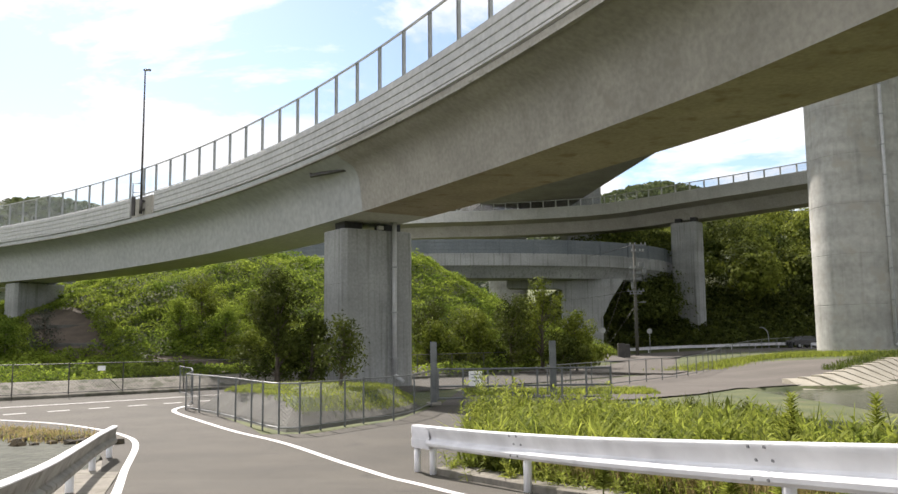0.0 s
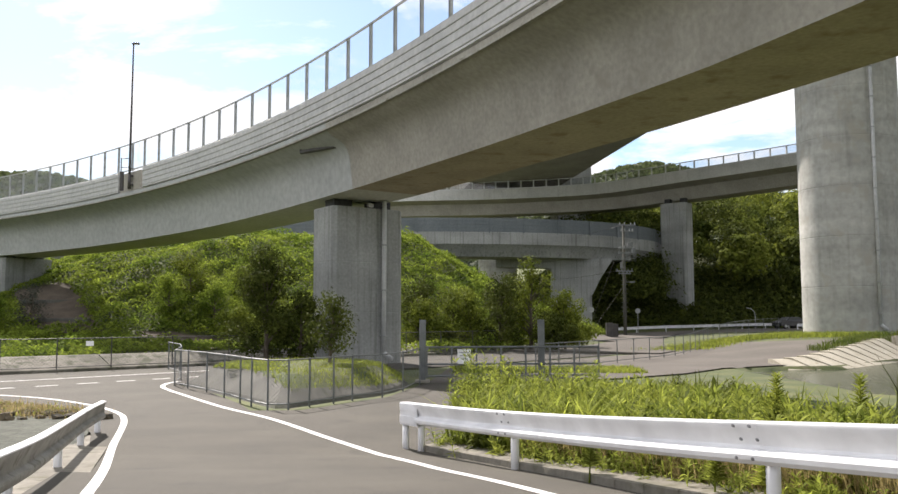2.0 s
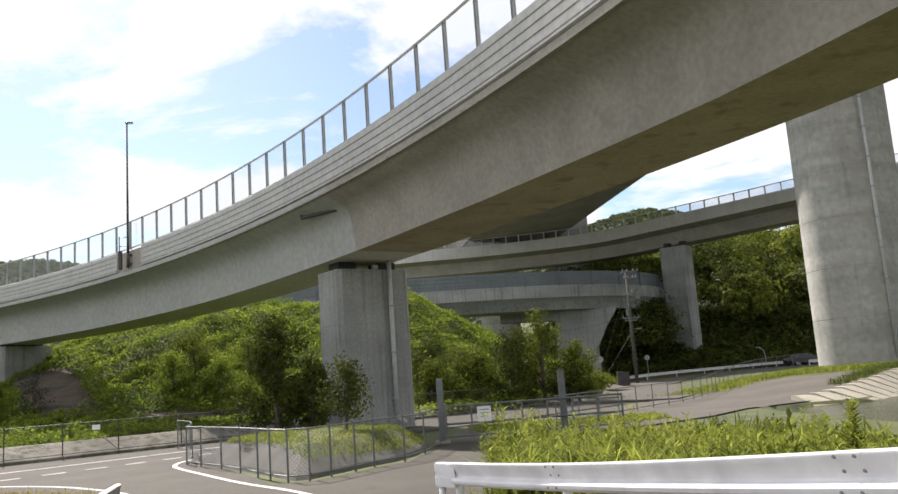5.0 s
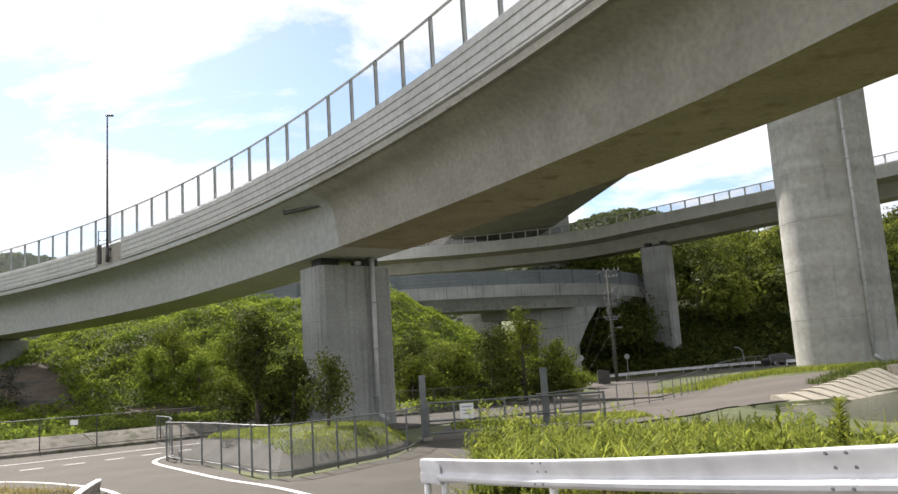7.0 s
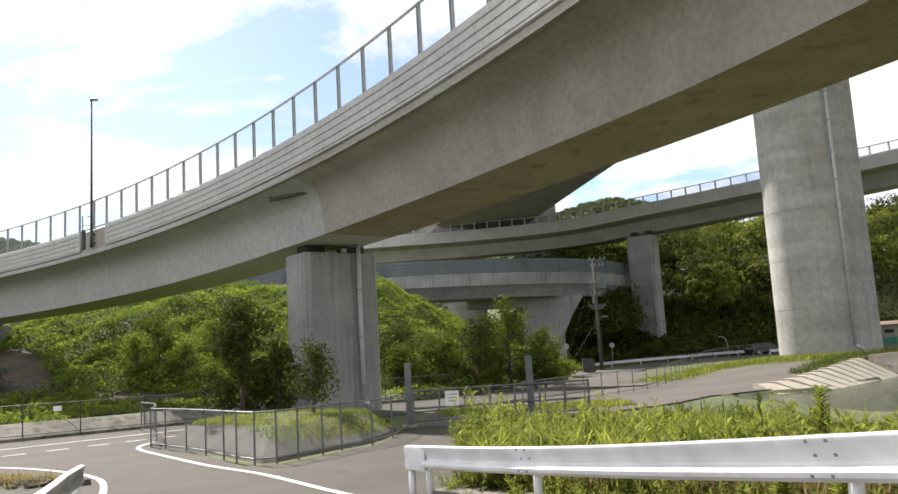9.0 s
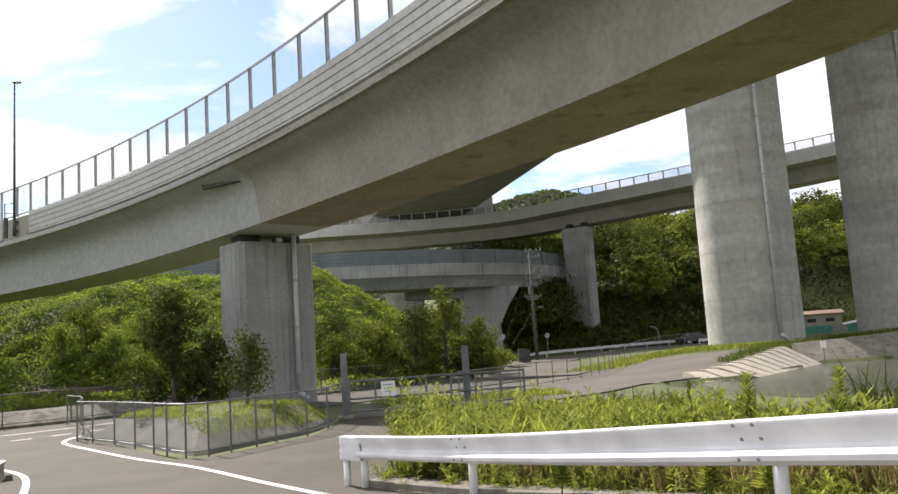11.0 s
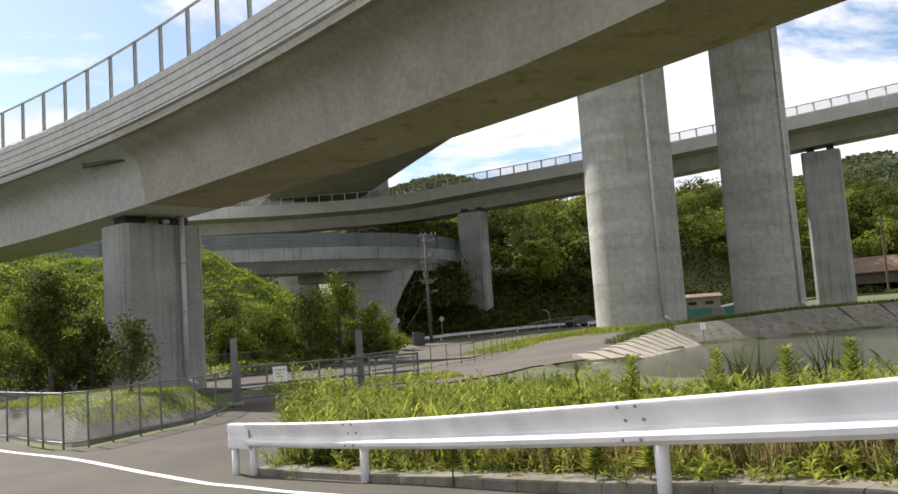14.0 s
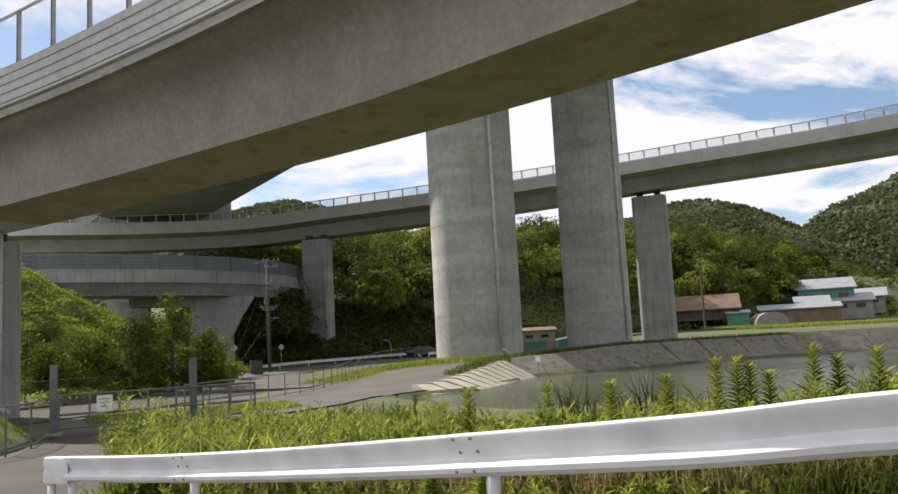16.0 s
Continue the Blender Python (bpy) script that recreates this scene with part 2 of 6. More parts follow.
# Steel underside, lightened to hold the light bounced up from the ground.
BOUNCE_LIT_STEEL = material("bounce_lit_steel_soffit", (0.52, 0.52, 0.47), (0.60, 0.60, 0.55), 0.7, 0.3, 0.05, fine=5)
BARK = material("bark", (0.07, 0.055, 0.04), (0.12, 0.10, 0.075), 0.95, 4.0, 0.6, fine=25)
ROOF_GREY = material("grey_roof_tile", (0.20, 0.22, 0.24), (0.28, 0.30, 0.32), 0.5, 0.8, 0.1, fine=6)
ROOF_BROWN = material("rusty_roof_sheet", (0.16, 0.105, 0.075), (0.22, 0.15, 0.105), 0.8, 0.6, 0.1, fine=6)
ROOF_PALE = material("pale_roof_tile", (0.24, 0.26, 0.28), (0.32, 0.34, 0.36), 0.6, 0.8, 0.1, fine=6, streak=0.3)
ROOF_RUST = material("orange_brown_roof_sheet", (0.13, 0.085, 0.055), (0.185, 0.122, 0.08), 0.8, 0.6, 0.1, fine=6, streak=0.4)
WALL_GREEN = material("teal_wall_sheet", (0.05, 0.19, 0.15), (0.07, 0.25, 0.19), 0.7, 0.8, 0.1)
WALL_PALE = material("pale_plaster", (0.22, 0.21, 0.185), (0.30, 0.29, 0.26), 0.9, 0.8, 0.1)
SIGN_WHITE = material("white_sign_sheet", (0.78, 0.78, 0.77), (0.85, 0.85, 0.84), 0.6, 4.0, 0)
SIGN_DARK = material("faded_dark_print", (0.20, 0.22, 0.28), (0.26, 0.28, 0.34), 0.7, 4.0, 0)
CAR_PAINT = material("dark_car_paint", (0.02, 0.022, 0.026), (0.03, 0.032, 0.036), 0.25, 2.0, 0, 0.2)
WINDOW_DARK = material("dark_window_glass", (0.015, 0.018, 0.02), (0.03, 0.033, 0.036), 0.08, 2.0, 0)
TYRE = material("tyre_rubber", (0.02, 0.02, 0.02), (0.03, 0.03, 0.03), 0.9, 6.0, 0)


def glass_material(name, tint, see):
    m = bpy.data.materials.new(name)
    m.use_nodes = True
    n, l = m.node_tree.nodes, m.node_tree.links
    n.clear()
    out, tr, gl, mx = (n.new("ShaderNodeOutputMaterial"), n.new("ShaderNodeBsdfTransparent"), n.new("ShaderNodeBsdfGlossy"),
                       n.new("ShaderNodeMixShader"))
    tr.inputs[0].default_value, gl.inputs["Roughness"].default_value = (*tint, 1), 0.08
    mx.inputs[0].default_value = see
    l.new(tr.outputs[0], mx.inputs[1]), l.new(gl.outputs[0], mx.inputs[2]), l.new(mx.outputs[0], out.inputs[0])
    return m


CLEAR_PANE = glass_material("clear_plastic_pane", (0.93, 0.95, 0.96), 0.06)
HAZY_PANE = glass_material("hazy_plastic_pane", (0.90, 0.91, 0.92), 0.05)


def water_material():
    m = material("still_green_water", (0.060, 0.070, 0.046), (0.090, 0.095, 0.058), 0.16, 0.12, 0.0)
    n, l = m.node_tree.nodes, m.node_tree.links
    wave, bp = n.new("ShaderNodeTexNoise"), n.new("ShaderNodeBump")
    geo = [k for k in n if k.type == "NEW_GEOMETRY"][0]
    bsdf = [k for k in n if k.type == "BSDF_PRINCIPLED"][0]
    wave.inputs["Scale"].default_value, wave.inputs["Detail"].default_value = 2.2, 3
    bp.inputs["Strength"].default_value, bp.inputs["Distance"].default_value = 0.6, 0.08
    l.new(geo.outputs["Position"], wave.inputs["Vector"]), l.new(wave.outputs[0], bp.inputs["Height"]), l.new(bp.outputs[0], bsdf.inputs["Normal"])
    return m


WATER = water_material()


# ---- mesh tools ----
def raw(name, verts, faces, mat, parent=None, label="", smooth=False):
    me = bpy.data.meshes.new(name)
    me.from_pydata([tuple(v) for v in verts], [], faces)
    me.materials.append(mat)
    if smooth:
        me.shade_smooth()
        if smooth != 1:
            me.set_sharp_from_angle(angle=radians(smooth))
    me.update()
    ob = new(name, me)
    ob.parent = parent
    if label:
        tagged(ob, label)
    return ob


def part(name, bm, mat, parent=None, label="", smooth=False):
    me = bpy.data.meshes.new(name)
    bm.to_mesh(me)
    bm.free()
    me.materials.append(mat)
    if smooth:
        me.shade_smooth()
    ob = new(name, me)
    ob.parent = parent
    if label:
        tagged(ob, label)
    return ob


def again(ob, m, parent):
    """A further part on the same mesh."""
    o = new(ob.name.split(".")[0], ob.data)
    o.parent = parent
    o.matrix_local = m
    return o


def thing(name, label, category, at=(0, 0, 0), turn=0, group="", kind=""):
    e = new(name)
    e.empty_display_size = 0.2
    e.matrix_world = pose(*at, 0, 0, turn)
    return tagged(e, label, category, group, kind)


def box(bm, c, s, m=None, bevel=0.0):
    r = bmesh.ops.create_cube(bm, size=1, matrix=(m or Matrix()) @ Matrix.Translation(c) @ Matrix.Diagonal((*s, 1)))
    if bevel:
        edges = {e for v in r["verts"] for e in v.link_edges}
        bmesh.ops.bevel(bm, geom=list(edges), offset=bevel, segments=2, affect="EDGES", profile=0.5)
    return r


def rod(bm, a, b, r1, r2=None, seg=10):
    a, b = Vector(a), Vector(b)
    d = b - a
    m = Matrix.Translation((a + b) / 2) @ d.to_track_quat("Z", "Y").to_matrix().to_4x4()
    bmesh.ops.create_cone(bm, cap_ends=True, segments=seg, radius1=r1, radius2=r1 if r2 is None else r2, depth=d.length, matrix=m)


def spline(points, step):
    """Points evenly along a smooth line through the given ones."""
    p = [Vector(q) for q in points]
    p = [p[0] * 2 - p[1]] + p + [p[-1] * 2 - p[-2]]
    dense = []
    for i in range(1, len(p) - 2):
        for k in range(24):
            t = k / 24
            dense.append(0.5 * (2 * p[i] + (p[i + 1] - p[i - 1]) * t + (2 * p[i - 1] - 5 * p[i] + 4 * p[i + 1] - p[i + 2]) * t * t
                                + (3 * p[i] - p[i - 1] - 3 * p[i + 1] + p[i + 2]) * t ** 3))
    dense.append(p[-2])
    run = [0.0]
    for a, b in zip(dense, dense[1:]):
        run.append(run[-1] + (b - a).length)
    n = max(2, round(run[-1] / step))
    out, j = [], 0
    for k in range(n + 1):
        s = run[-1] * k / n
        while j < len(run) - 2 and run[j + 1] < s:
            j += 1
        f = (s - run[j]) / max(1e-9, run[j + 1] - run[j])
        out.append(dense[j].lerp(dense[j + 1], min(1, max(0, f))))
    return out


def normals(pts):
    """Level normals to the left of the way."""
    out = []
    for i in range(len(pts)):
        d = pts[min(i + 1, len(pts) - 1)] - pts[max(i - 1, 0)]
        out.append(Vector((-d.y, d.x, 0)).normalized())
    return out


def sweep(pts, profile, closed=True, caps=True):
    """Verts and faces of a profile of (offset to the left, height), or of a function of the index that gives one, along pts."""
    ns, verts, faces = normals(pts), [], []
    for i, (p, n) in enumerate(zip(pts, ns)):
        pr = profile(i) if callable(profile) else profile
        verts += [p + n * o + Vector((0, 0, h)) for o, h in pr]
    k = len(pr)
    for i in range(len(pts) - 1):
        for j in range(k if closed else k - 1):
            a, b = i * k + j, i * k + (j + 1) % k
            faces.append((a, a + k, b + k, b))
    if caps and closed:
        faces.append(tuple(range(k)))
        faces.append(tuple(reversed(range((len(pts) - 1) * k, len(pts) * k))))
    return verts, faces


def fast_quads(name, quads, mat, parent=None, tri=False):
    """One mesh of loose four-cornered leaves from an array (n, 4, 3)."""
    quads = np.ascontiguousarray(quads, dtype=np.float32)
    n, k = quads.shape[:2]
    me = bpy.data.meshes.new(name)
    me.vertices.add(n * k)
    me.vertices.foreach_set("co", quads.ravel())
    me.loops.add(n * k)
    me.loops.foreach_set("vertex_index", np.arange(n * k, dtype=np.int32))
    me.polygons.add(n)
    me.polygons.foreach_set("loop_start", np.arange(0, n * k, k, dtype=np.int32))
    me.materials.append(mat)
    me.update(calc_edges=True)
    ob = new(name, me)
    ob.parent = parent
    return ob


def leaves(rng, at, size, slim=0.55, droop=0.3, up=0.5, out=None):
    """Rhombic leaves, one at each point, turned at random but mostly facing up."""
    n = len(at)
    nrm = rng.normal(size=(n, 3)) * (1, 1, 0.6) + (0, 0, up * 2)
    if out is not None:
        nrm = rng.normal(size=(n, 3)) * 0.45 + out + (0, 0, up * 0.5)
    nrm /= np.linalg.norm(nrm, axis=1, keepdims=True)
    a = np.cross(nrm, rng.normal(size=(n, 3)))
    a /= np.linalg.norm(a, axis=1, keepdims=True) + 1e-9
    b = np.cross(nrm, a)
    s = (np.asarray(size) * rng.uniform(0.6, 1.35, n))[:, None] if np.ndim(size) == 0 else (np.asarray(size) * rng.uniform(0.7, 1.3, n))[:, None]
    mid = at + nrm * s * 0.08
    return np.stack([at - a * s * 0.5, mid + b * s * slim * 0.5, at + a * s * 0.5 - (0, 0, 1) * s * droop * 0.3, mid - b * s * slim * 0.5], 1)


# ---- ground ----
def smooth01(t):
    t = np.clip(t, 0, 1)
    return t * t * (3 - 2 * t)


def lumps(x, y, s):
    return (np.sin(x / s + 1.3) * np.cos(y / s * 1.17 + .4) + .6 * np.sin(x / s * 2.1 - y / s * 1.3) + .4 * np.cos(x / s * 3.7 + y / s * 3.1 + 2.)) / 2


def pond_edge(x):
    """The foot of the far bank, as y over x."""
    return np.interp(x, [5, 15.5, 19.1, 28.4, 31.1, 36.9, 47.2, 67, 140], [36.5, 38.0, 39.0, 49.8, 49.4, 50.7, 53.4, 53.5, 56])


def near_edge(x):
    return np.interp(x, [5, 10, 20, 60, 140], [33.0, 26.0, 22.0, 20.0, 18.0])


def rise(y):
    """The road climbs towards the near end."""
    return np.interp(y, [-40, 1, 4.4, 6.9, 8.4, 11.5, 13.5, 15.5], [0.95, 0.95, 0.85, 0.60, 0.44, 0.155, 0.03, 0.0])


def hill_foot(x):
    """The foot of the embankment, as y over x."""
    return np.interp(x, [-80, -40, -20, -8, 8, 16], [44, 46, 47, 52, 58, 66]) + np.interp(x, [-16, -2], [9, 0])


def height(x, y):
    x, y = np.asarray(x, float), np.asarray(y, float)
    z = rise(y) * smooth01((x + 16) / 8) * smooth01((34 - x) / 10)
    # embankment on the far side of the cross road
    foot = hill_foot(x)
    top = np.interp(x, [-90, -60, -46, -40, -30, -20, -4, 0.6, 3.4, 8, 13, 18], [4.6, 4.8, 5.0, 6.0, 8.6, 9.8, 10.4, 8.1, 6.3, 3.6, 1.4, 0]) * np.interp(x, [-26, -16, -2], [1.15, 1.03, 0.94])
    hill = top * smooth01((y - foot) / np.interp(x, [-60, -30, 0, 14], [34, 30, 27, 24])) * (1 - 0.55 * smooth01((y - 100) / 40) * (x > -20))
    z = z + hill * (1 + 0.06 * lumps(x, y, 3.0))
    # wooded slope on the right
    d = np.clip(y - np.interp(x, [10, 21, 30, 45, 70, 110, 170], [124, 106, 106.5, 113.5, 121, 127, 133]), 0, 200)
    z = np.maximum(z, (1 - np.exp(-d / 22)) * np.interp(x, [6, 24, 60, 110, 170, 260], [5, 15, 21, 25, 22, 12]))
    z = np.maximum(z, smooth01((y - 165) / 200) * 30)
    # raised yard behind the far bank
    yard = smooth01((y - pond_edge(x) - 2.3) / 1.6) * smooth01((x - 12) / 14)
    z = np.maximum(z, yard * np.interp(x, [14, 28, 40, 70, 140], [0.45, 1.0, 1.45, 1.6, 2.2]) * (y < 118) * (1 - 0.5 * smooth01((y - 74) / 20) * smooth01((80 - x) / 20)))
    z = np.where(y > 60, np.maximum(z, (1.6 + np.clip((y - 80) / 50, 0, 1) * 1.3) * smooth01((x - 55) / 30)), z)
    # pond
    wet = smooth01((y - near_edge(x)) / 2.5) * smooth01((pond_edge(x) + 0.1 - y) / 0.4) * smooth01((x - 13) / 3)
    z = z - wet * 1.7
    # low ground beyond the short rail
    low = smooth01((-3.4 - 0.36 * np.clip(y - 8, -10, 14) - x) / 1.5) * smooth01((19.5 - y) / 2.0)
    return z - 0.22 * low


XS = np.r_[np.linspace(-2500, -120, 16)[:-1], np.linspace(-120, 160, 281)[:-1], np.linspace(160, 2500, 16)]
YS = np.r_[np.linspace(-2500, -40, 12)[:-1], np.linspace(-40, 210, 251)[:-1], np.linspace(210, 3000, 18)]
gx, gy = np.meshgrid(XS, YS)
gv = np.stack([gx, gy, height(gx, gy) - 0.05], -1).reshape(-1, 3)
NX = len(XS)
ground = raw("ground", gv, [(j * NX + i, j * NX + i + 1, (j + 1) * NX + i + 1, (j + 1) * NX + i)
                            for j in range(len(YS) - 1) for i in range(NX - 1)], SOIL, smooth=True)
tagged(ground, "grassy soil ground with embankment and wooded slope", "ground", kind="structure")


def flat(name, outline, z, mat, label="", category="", parent=None, kind="structure", climb=False):
    bm = bmesh.new()
    f = bm.faces.new([bm.verts.new((x, y, z)) for x, y in outline])
    bmesh.ops.triangulate(bm, faces=[f])
    if climb:
        for y in (15.5, 13.5, 11.5, 8.4, 6.9, 4.4, 1.0):
            bmesh.ops.bisect_plane(bm, geom=bm.verts[:] + bm.edges[:] + bm.faces[:], plane_co=(0, y, 0), plane_no=(0, 1, 0))
        for q in bm.verts:
            q.co.z += float(rise(q.co.y))
    bmesh.ops.recalc_face_normals(bm, faces=bm.faces)
    for fc in bm.faces:
        if fc.normal.z < 0:
            fc.normal_flip()
    ob = part(name, bm, mat, parent)
    return tagged(ob, label, category, kind=kind if not parent else "")


def ribbon(pts, w, z):
    ns = normals([Vector((*p, 0)) for p in pts])
    a = [(p[0] + n.x * w / 2, p[1] + n.y * w / 2) for p, n in zip(pts, ns)]
    b = [(p[0] - n.x * w / 2, p[1] - n.y * w / 2) for p, n in zip(pts, ns)]
    a, b = [(x, y, float(rise(y)) + z) for x, y in a], [(x, y, float(rise(y)) + z) for x, y in b]
    return a + b, [(i, len(pts) + i, len(pts) + i + 1, i + 1) for i in range(len(pts) - 1)]


# ---- roads and yard ----
LINE_R = [(-8.9, 29.6), (-9.0, 28.5), (-8.7, 27.2), (-8.05, 25.9), (-7.1, 24.3), (-5.1, 21.0), (-3.4, 18.6), (-2.05, 16.25), (-0.8, 13.95), (-0.02, 12.45), (0.58, 11.1), (1.3, 9.3), (2.1, 6.8), (2.7, 4.4), (3.6, 1.5), (5.4, -1.5), (12, -8)]
LINE_L = [(-1.0, -8), (-1.2, 0.0), (-2.3, 6.0), (-3.24, 9.0), (-4.15, 11.6), (-5.2, 14.5), (-6.4, 18.1), (-7.3, 19.9), (-8.8, 21.7), (-11.1, 23.6), (-14.5, 25.2), (-24.0, 24.0), (-60, 10)]
RAIL_LINE = [(0.05, 13.9), (0.72, 12.75), (1.4, 11.45), (2.0, 9.9), (2.5, 8.4), (3.1, 6.75), (3.72, 4.95), (4.3, 3.85), (5.4, 2.2), (7.5, 0.2), (11, -2.2)]
road_outline = ([(-1.6, -30), (-1.9, 0), (-2.9, 6.0), (-3.9, 9.0), (-4.75, 11.7), (-5.6, 14.5), (-6.3, 16.2), (-7.2, 17.9), (-8.6, 19.2), (-11, 20.5), (-16, 19.9), (-60, -8), (-60, 12),
                 (-24, 26.8), (-17.2, 32.6), (-12.0, 37.7), (-6.5, 43.6), (-0.5, 50.0), (4.5, 56.8), (10.5, 50.8), (5.2, 44.2), (-1.5, 36.6),
                 (-6.4, 31.6), (-8.5, 28.1), (-6.6, 25.2), (-4.9, 21.9), (-4.2, 20.2), (-3.0, 20.3), (-1.2, 23.6), (-0.3, 28.6), (1.6, 28.7), (1.5, 22.0), (0.75, 15.8)]
                + [(x + 0.25, y + 0.1) for x, y in RAIL_LINE] + [(16, -8), (16, -30)])
road = flat("road", road_outline, 0.0, ASPHALT, "worn grey asphalt access road and cross road", "road", climb=True)


def paint(name, pts, w, label, step=0.5, z=0.006):
    ln = spline([(x, y, 0) for x, y in pts], step)
    v, f = ribbon([(p.x, p.y) for p in ln], w, z)
    return tagged(raw(name, v, f, LINE), label, "road marking", kind="structure")


paint("road_line", LINE_R, 0.145, "worn white edge line along the road and yard entrance")
paint("road_line", LINE_L[:-2], 0.13, "worn white edge line curving into the cross road")
paint("road_line", [(-19.5, 25.2), (-15.3, 29.3), (-13.2, 31.5), (-9, 36.2)], 0.15, "white far edge line of the cross road")
for k in range(7):
    s = -1.6 + k * 1.35
    x, y = -13.6 + 0.66 * s, 26.5 + 0.78 * s
    paint("lane_dash", [(x, y), (x + 0.22, y + 0.25), (x + 0.46, y + 0.55)], 0.15, "short white lane dash on the asphalt")

far_way = spline([(7.5, 53.8, 0), (13, 64, 0), (19, 78, 0), (24.5, 91, 0), (33, 100.5, 0), (47, 107.5, 0), (66, 113.5, 0), (100, 119, 0), (150, 122, 0)], 2.0)
for p in far_way:
    p.z = float(height(p.x, p.y)) + 0.10
fv, ff = sweep(far_way, [(3.6, 0), (3.6, -0.6), (-6.5, -0.6), (-6.5, 0)])
tagged(raw("road", fv, ff, PAVED), "pale asphalt road climbing past the wooded slope", "road", kind="structure")

yard_outline = [(-0.2, 28.6), (3.7, 29.2), (7, 31), (10, 33.6), (12.5, 37.0), (17, 39.9), (20.0, 42.9), (26.0, 51.0), (24, 53.5), (20, 60), (16, 58), (12, 51), (6.5, 44.5), (0.5, 37)]
bm = bmesh.new()
fc = bm.faces.new([bm.verts.new((x, y, 0)) for x, y in yard_outline])
bmesh.ops.triangulate(bm, faces=[fc])
for _ in range(4):
    bmesh.ops.subdivide_edges(bm, edges=bm.edges[:], cuts=1, use_grid_fill=True)
for v in bm.verts:
    v.co.z = float(height(v.co.x, v.co.y)) + 0.006
bmesh.ops.recalc_face_normals(bm, faces=bm.faces)
tagged(part("pavement", bm, PAVED), "dusty paved yard beside the pond", "pavement", kind="structure")

bm = bmesh.new()
fc = bm.faces.new([bm.verts.new((x, y, 0)) for x, y in ((12.5, 70), (13.5, 84), (15, 97), (18.5, 100.8), (25, 102.3), (32, 104.6), (37, 104), (31, 97), (25, 88), (20, 76))])
bmesh.ops.triangulate(bm, faces=[fc])
for _ in range(4):
    bmesh.ops.subdivide_edges(bm, edges=bm.edges[:], cuts=1, use_grid_fill=True)
for v in bm.verts:
    v.co.z = float(height(v.co.x, v.co.y)) + 0.06
bmesh.ops.recalc_face_normals(bm, faces=bm.faces)
tagged(part("road", bm, PAVED), "pale dusty asphalt bend below the wooded slope", "road", kind="structure")

water = flat("water", [(12.5, 22), (140, 14), (140, 57), (67, 54.5), (47.2, 54.4), (37, 51.8), (28.4, 51), (19, 40), (12.5, 38.5)], -0.2, WATER, "still green-grey pond water", "water")

# far bank: concrete slope panels
bank = spline([(16.2, 38.2, 0), (19.1, 39.1, 0), (24, 44.5, 0), (28.2, 49.4, 0)], 1.5)
# These panels carry their sunlight in the concrete's colour.
sunny = thing("concrete_bank", "concrete slope panels along the pond, pale with painted sunlight", "embankment", kind="structure")
for i in range(len(bank) - 1):
    a, b = bank[i].lerp(bank[i + 1], 0.014), bank[i].lerp(bank[i + 1], 0.986)
    n = normals([a, b])[0]
    top = 0.22 + 0.85 * i / len(bank)
    v = []
    for p in (a, b):
        v += [p + n * -0.5 + Vector((0, 0, -0.5)), p + n * 2.0 + Vector((0, 0, top)), p + n * 2.5 + Vector((0, 0, top)), p + n * 2.5 + Vector((0, 0, -0.6))]
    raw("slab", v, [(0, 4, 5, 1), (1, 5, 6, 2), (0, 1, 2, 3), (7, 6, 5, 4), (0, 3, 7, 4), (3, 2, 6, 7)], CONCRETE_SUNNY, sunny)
wall_line = spline([(28.2, 49.4, 0), (31.1, 49.4, 0), (36.9, 50.7, 0), (47.2, 53.4, 0), (67, 53.6, 0), (100, 55, 0), (140, 57, 0)], 4.0)
# Shade on this stretch of bank is put into the darker concrete.
dark_bank = thing("concrete_bank", "grey stained revetment above the pond, darkened for shade", "embankment", kind="structure")
for i in range(len(wall_line) - 1):
    a, b = wall_line[i].lerp(wall_line[i + 1], 0.006), wall_line[i].lerp(wall_line[i + 1], 0.994)
    n = normals([a, b])[0]
    v = []
    for p in (a, b):
        t = float(np.interp(p.x, [28, 40, 70, 140], [1.05, 1.5, 1.65, 2.2]))
        v += [p + n * -0.3 + Vector((0, 0, -0.7)), p + n * 2.6 + Vector((0, 0, t)), p + n * 3.1 + Vector((0, 0, t)), p + n * 3.1 + Vector((0, 0, -0.6))]
    raw("slab", v, [(0, 4, 5, 1), (1, 5, 6, 2), (0, 1, 2, 3), (7, 6, 5, 4), (0, 3, 7, 4), (3, 2, 6, 7)], CONCRETE_DIRTY_SHADED, dark_bank)


# ---- main ramp viaduct ----
CX, CY, R0 = -109.2, -32.7, 125.03


def on_ramp(deg, o=0.0, z=0.0):
    a = radians(min(deg, 57.0))
    on = R0 * radians(max(0.0, deg - 57.0))
    return Vector((CX + (R0 + o) * math.cos(a) - on * math.sin(a), CY + (R0 + o) * math.sin(a) + on * math.cos(a), z))


RAMP_W = 7.0
DEGS = np.arange(78, -14.01, -0.5)
RAMP = [on_ramp(d) for d in DEGS]


def web(d):
    return float(np.interp(d, [-14, 21.8, 24, 27, 31, 34.5, 36.5, 42, 50, 78], [1.8, 1.65, 1.75, 1.5, 1.35, 1.4, 1.5, 1.6, 1.65, 1.65]))


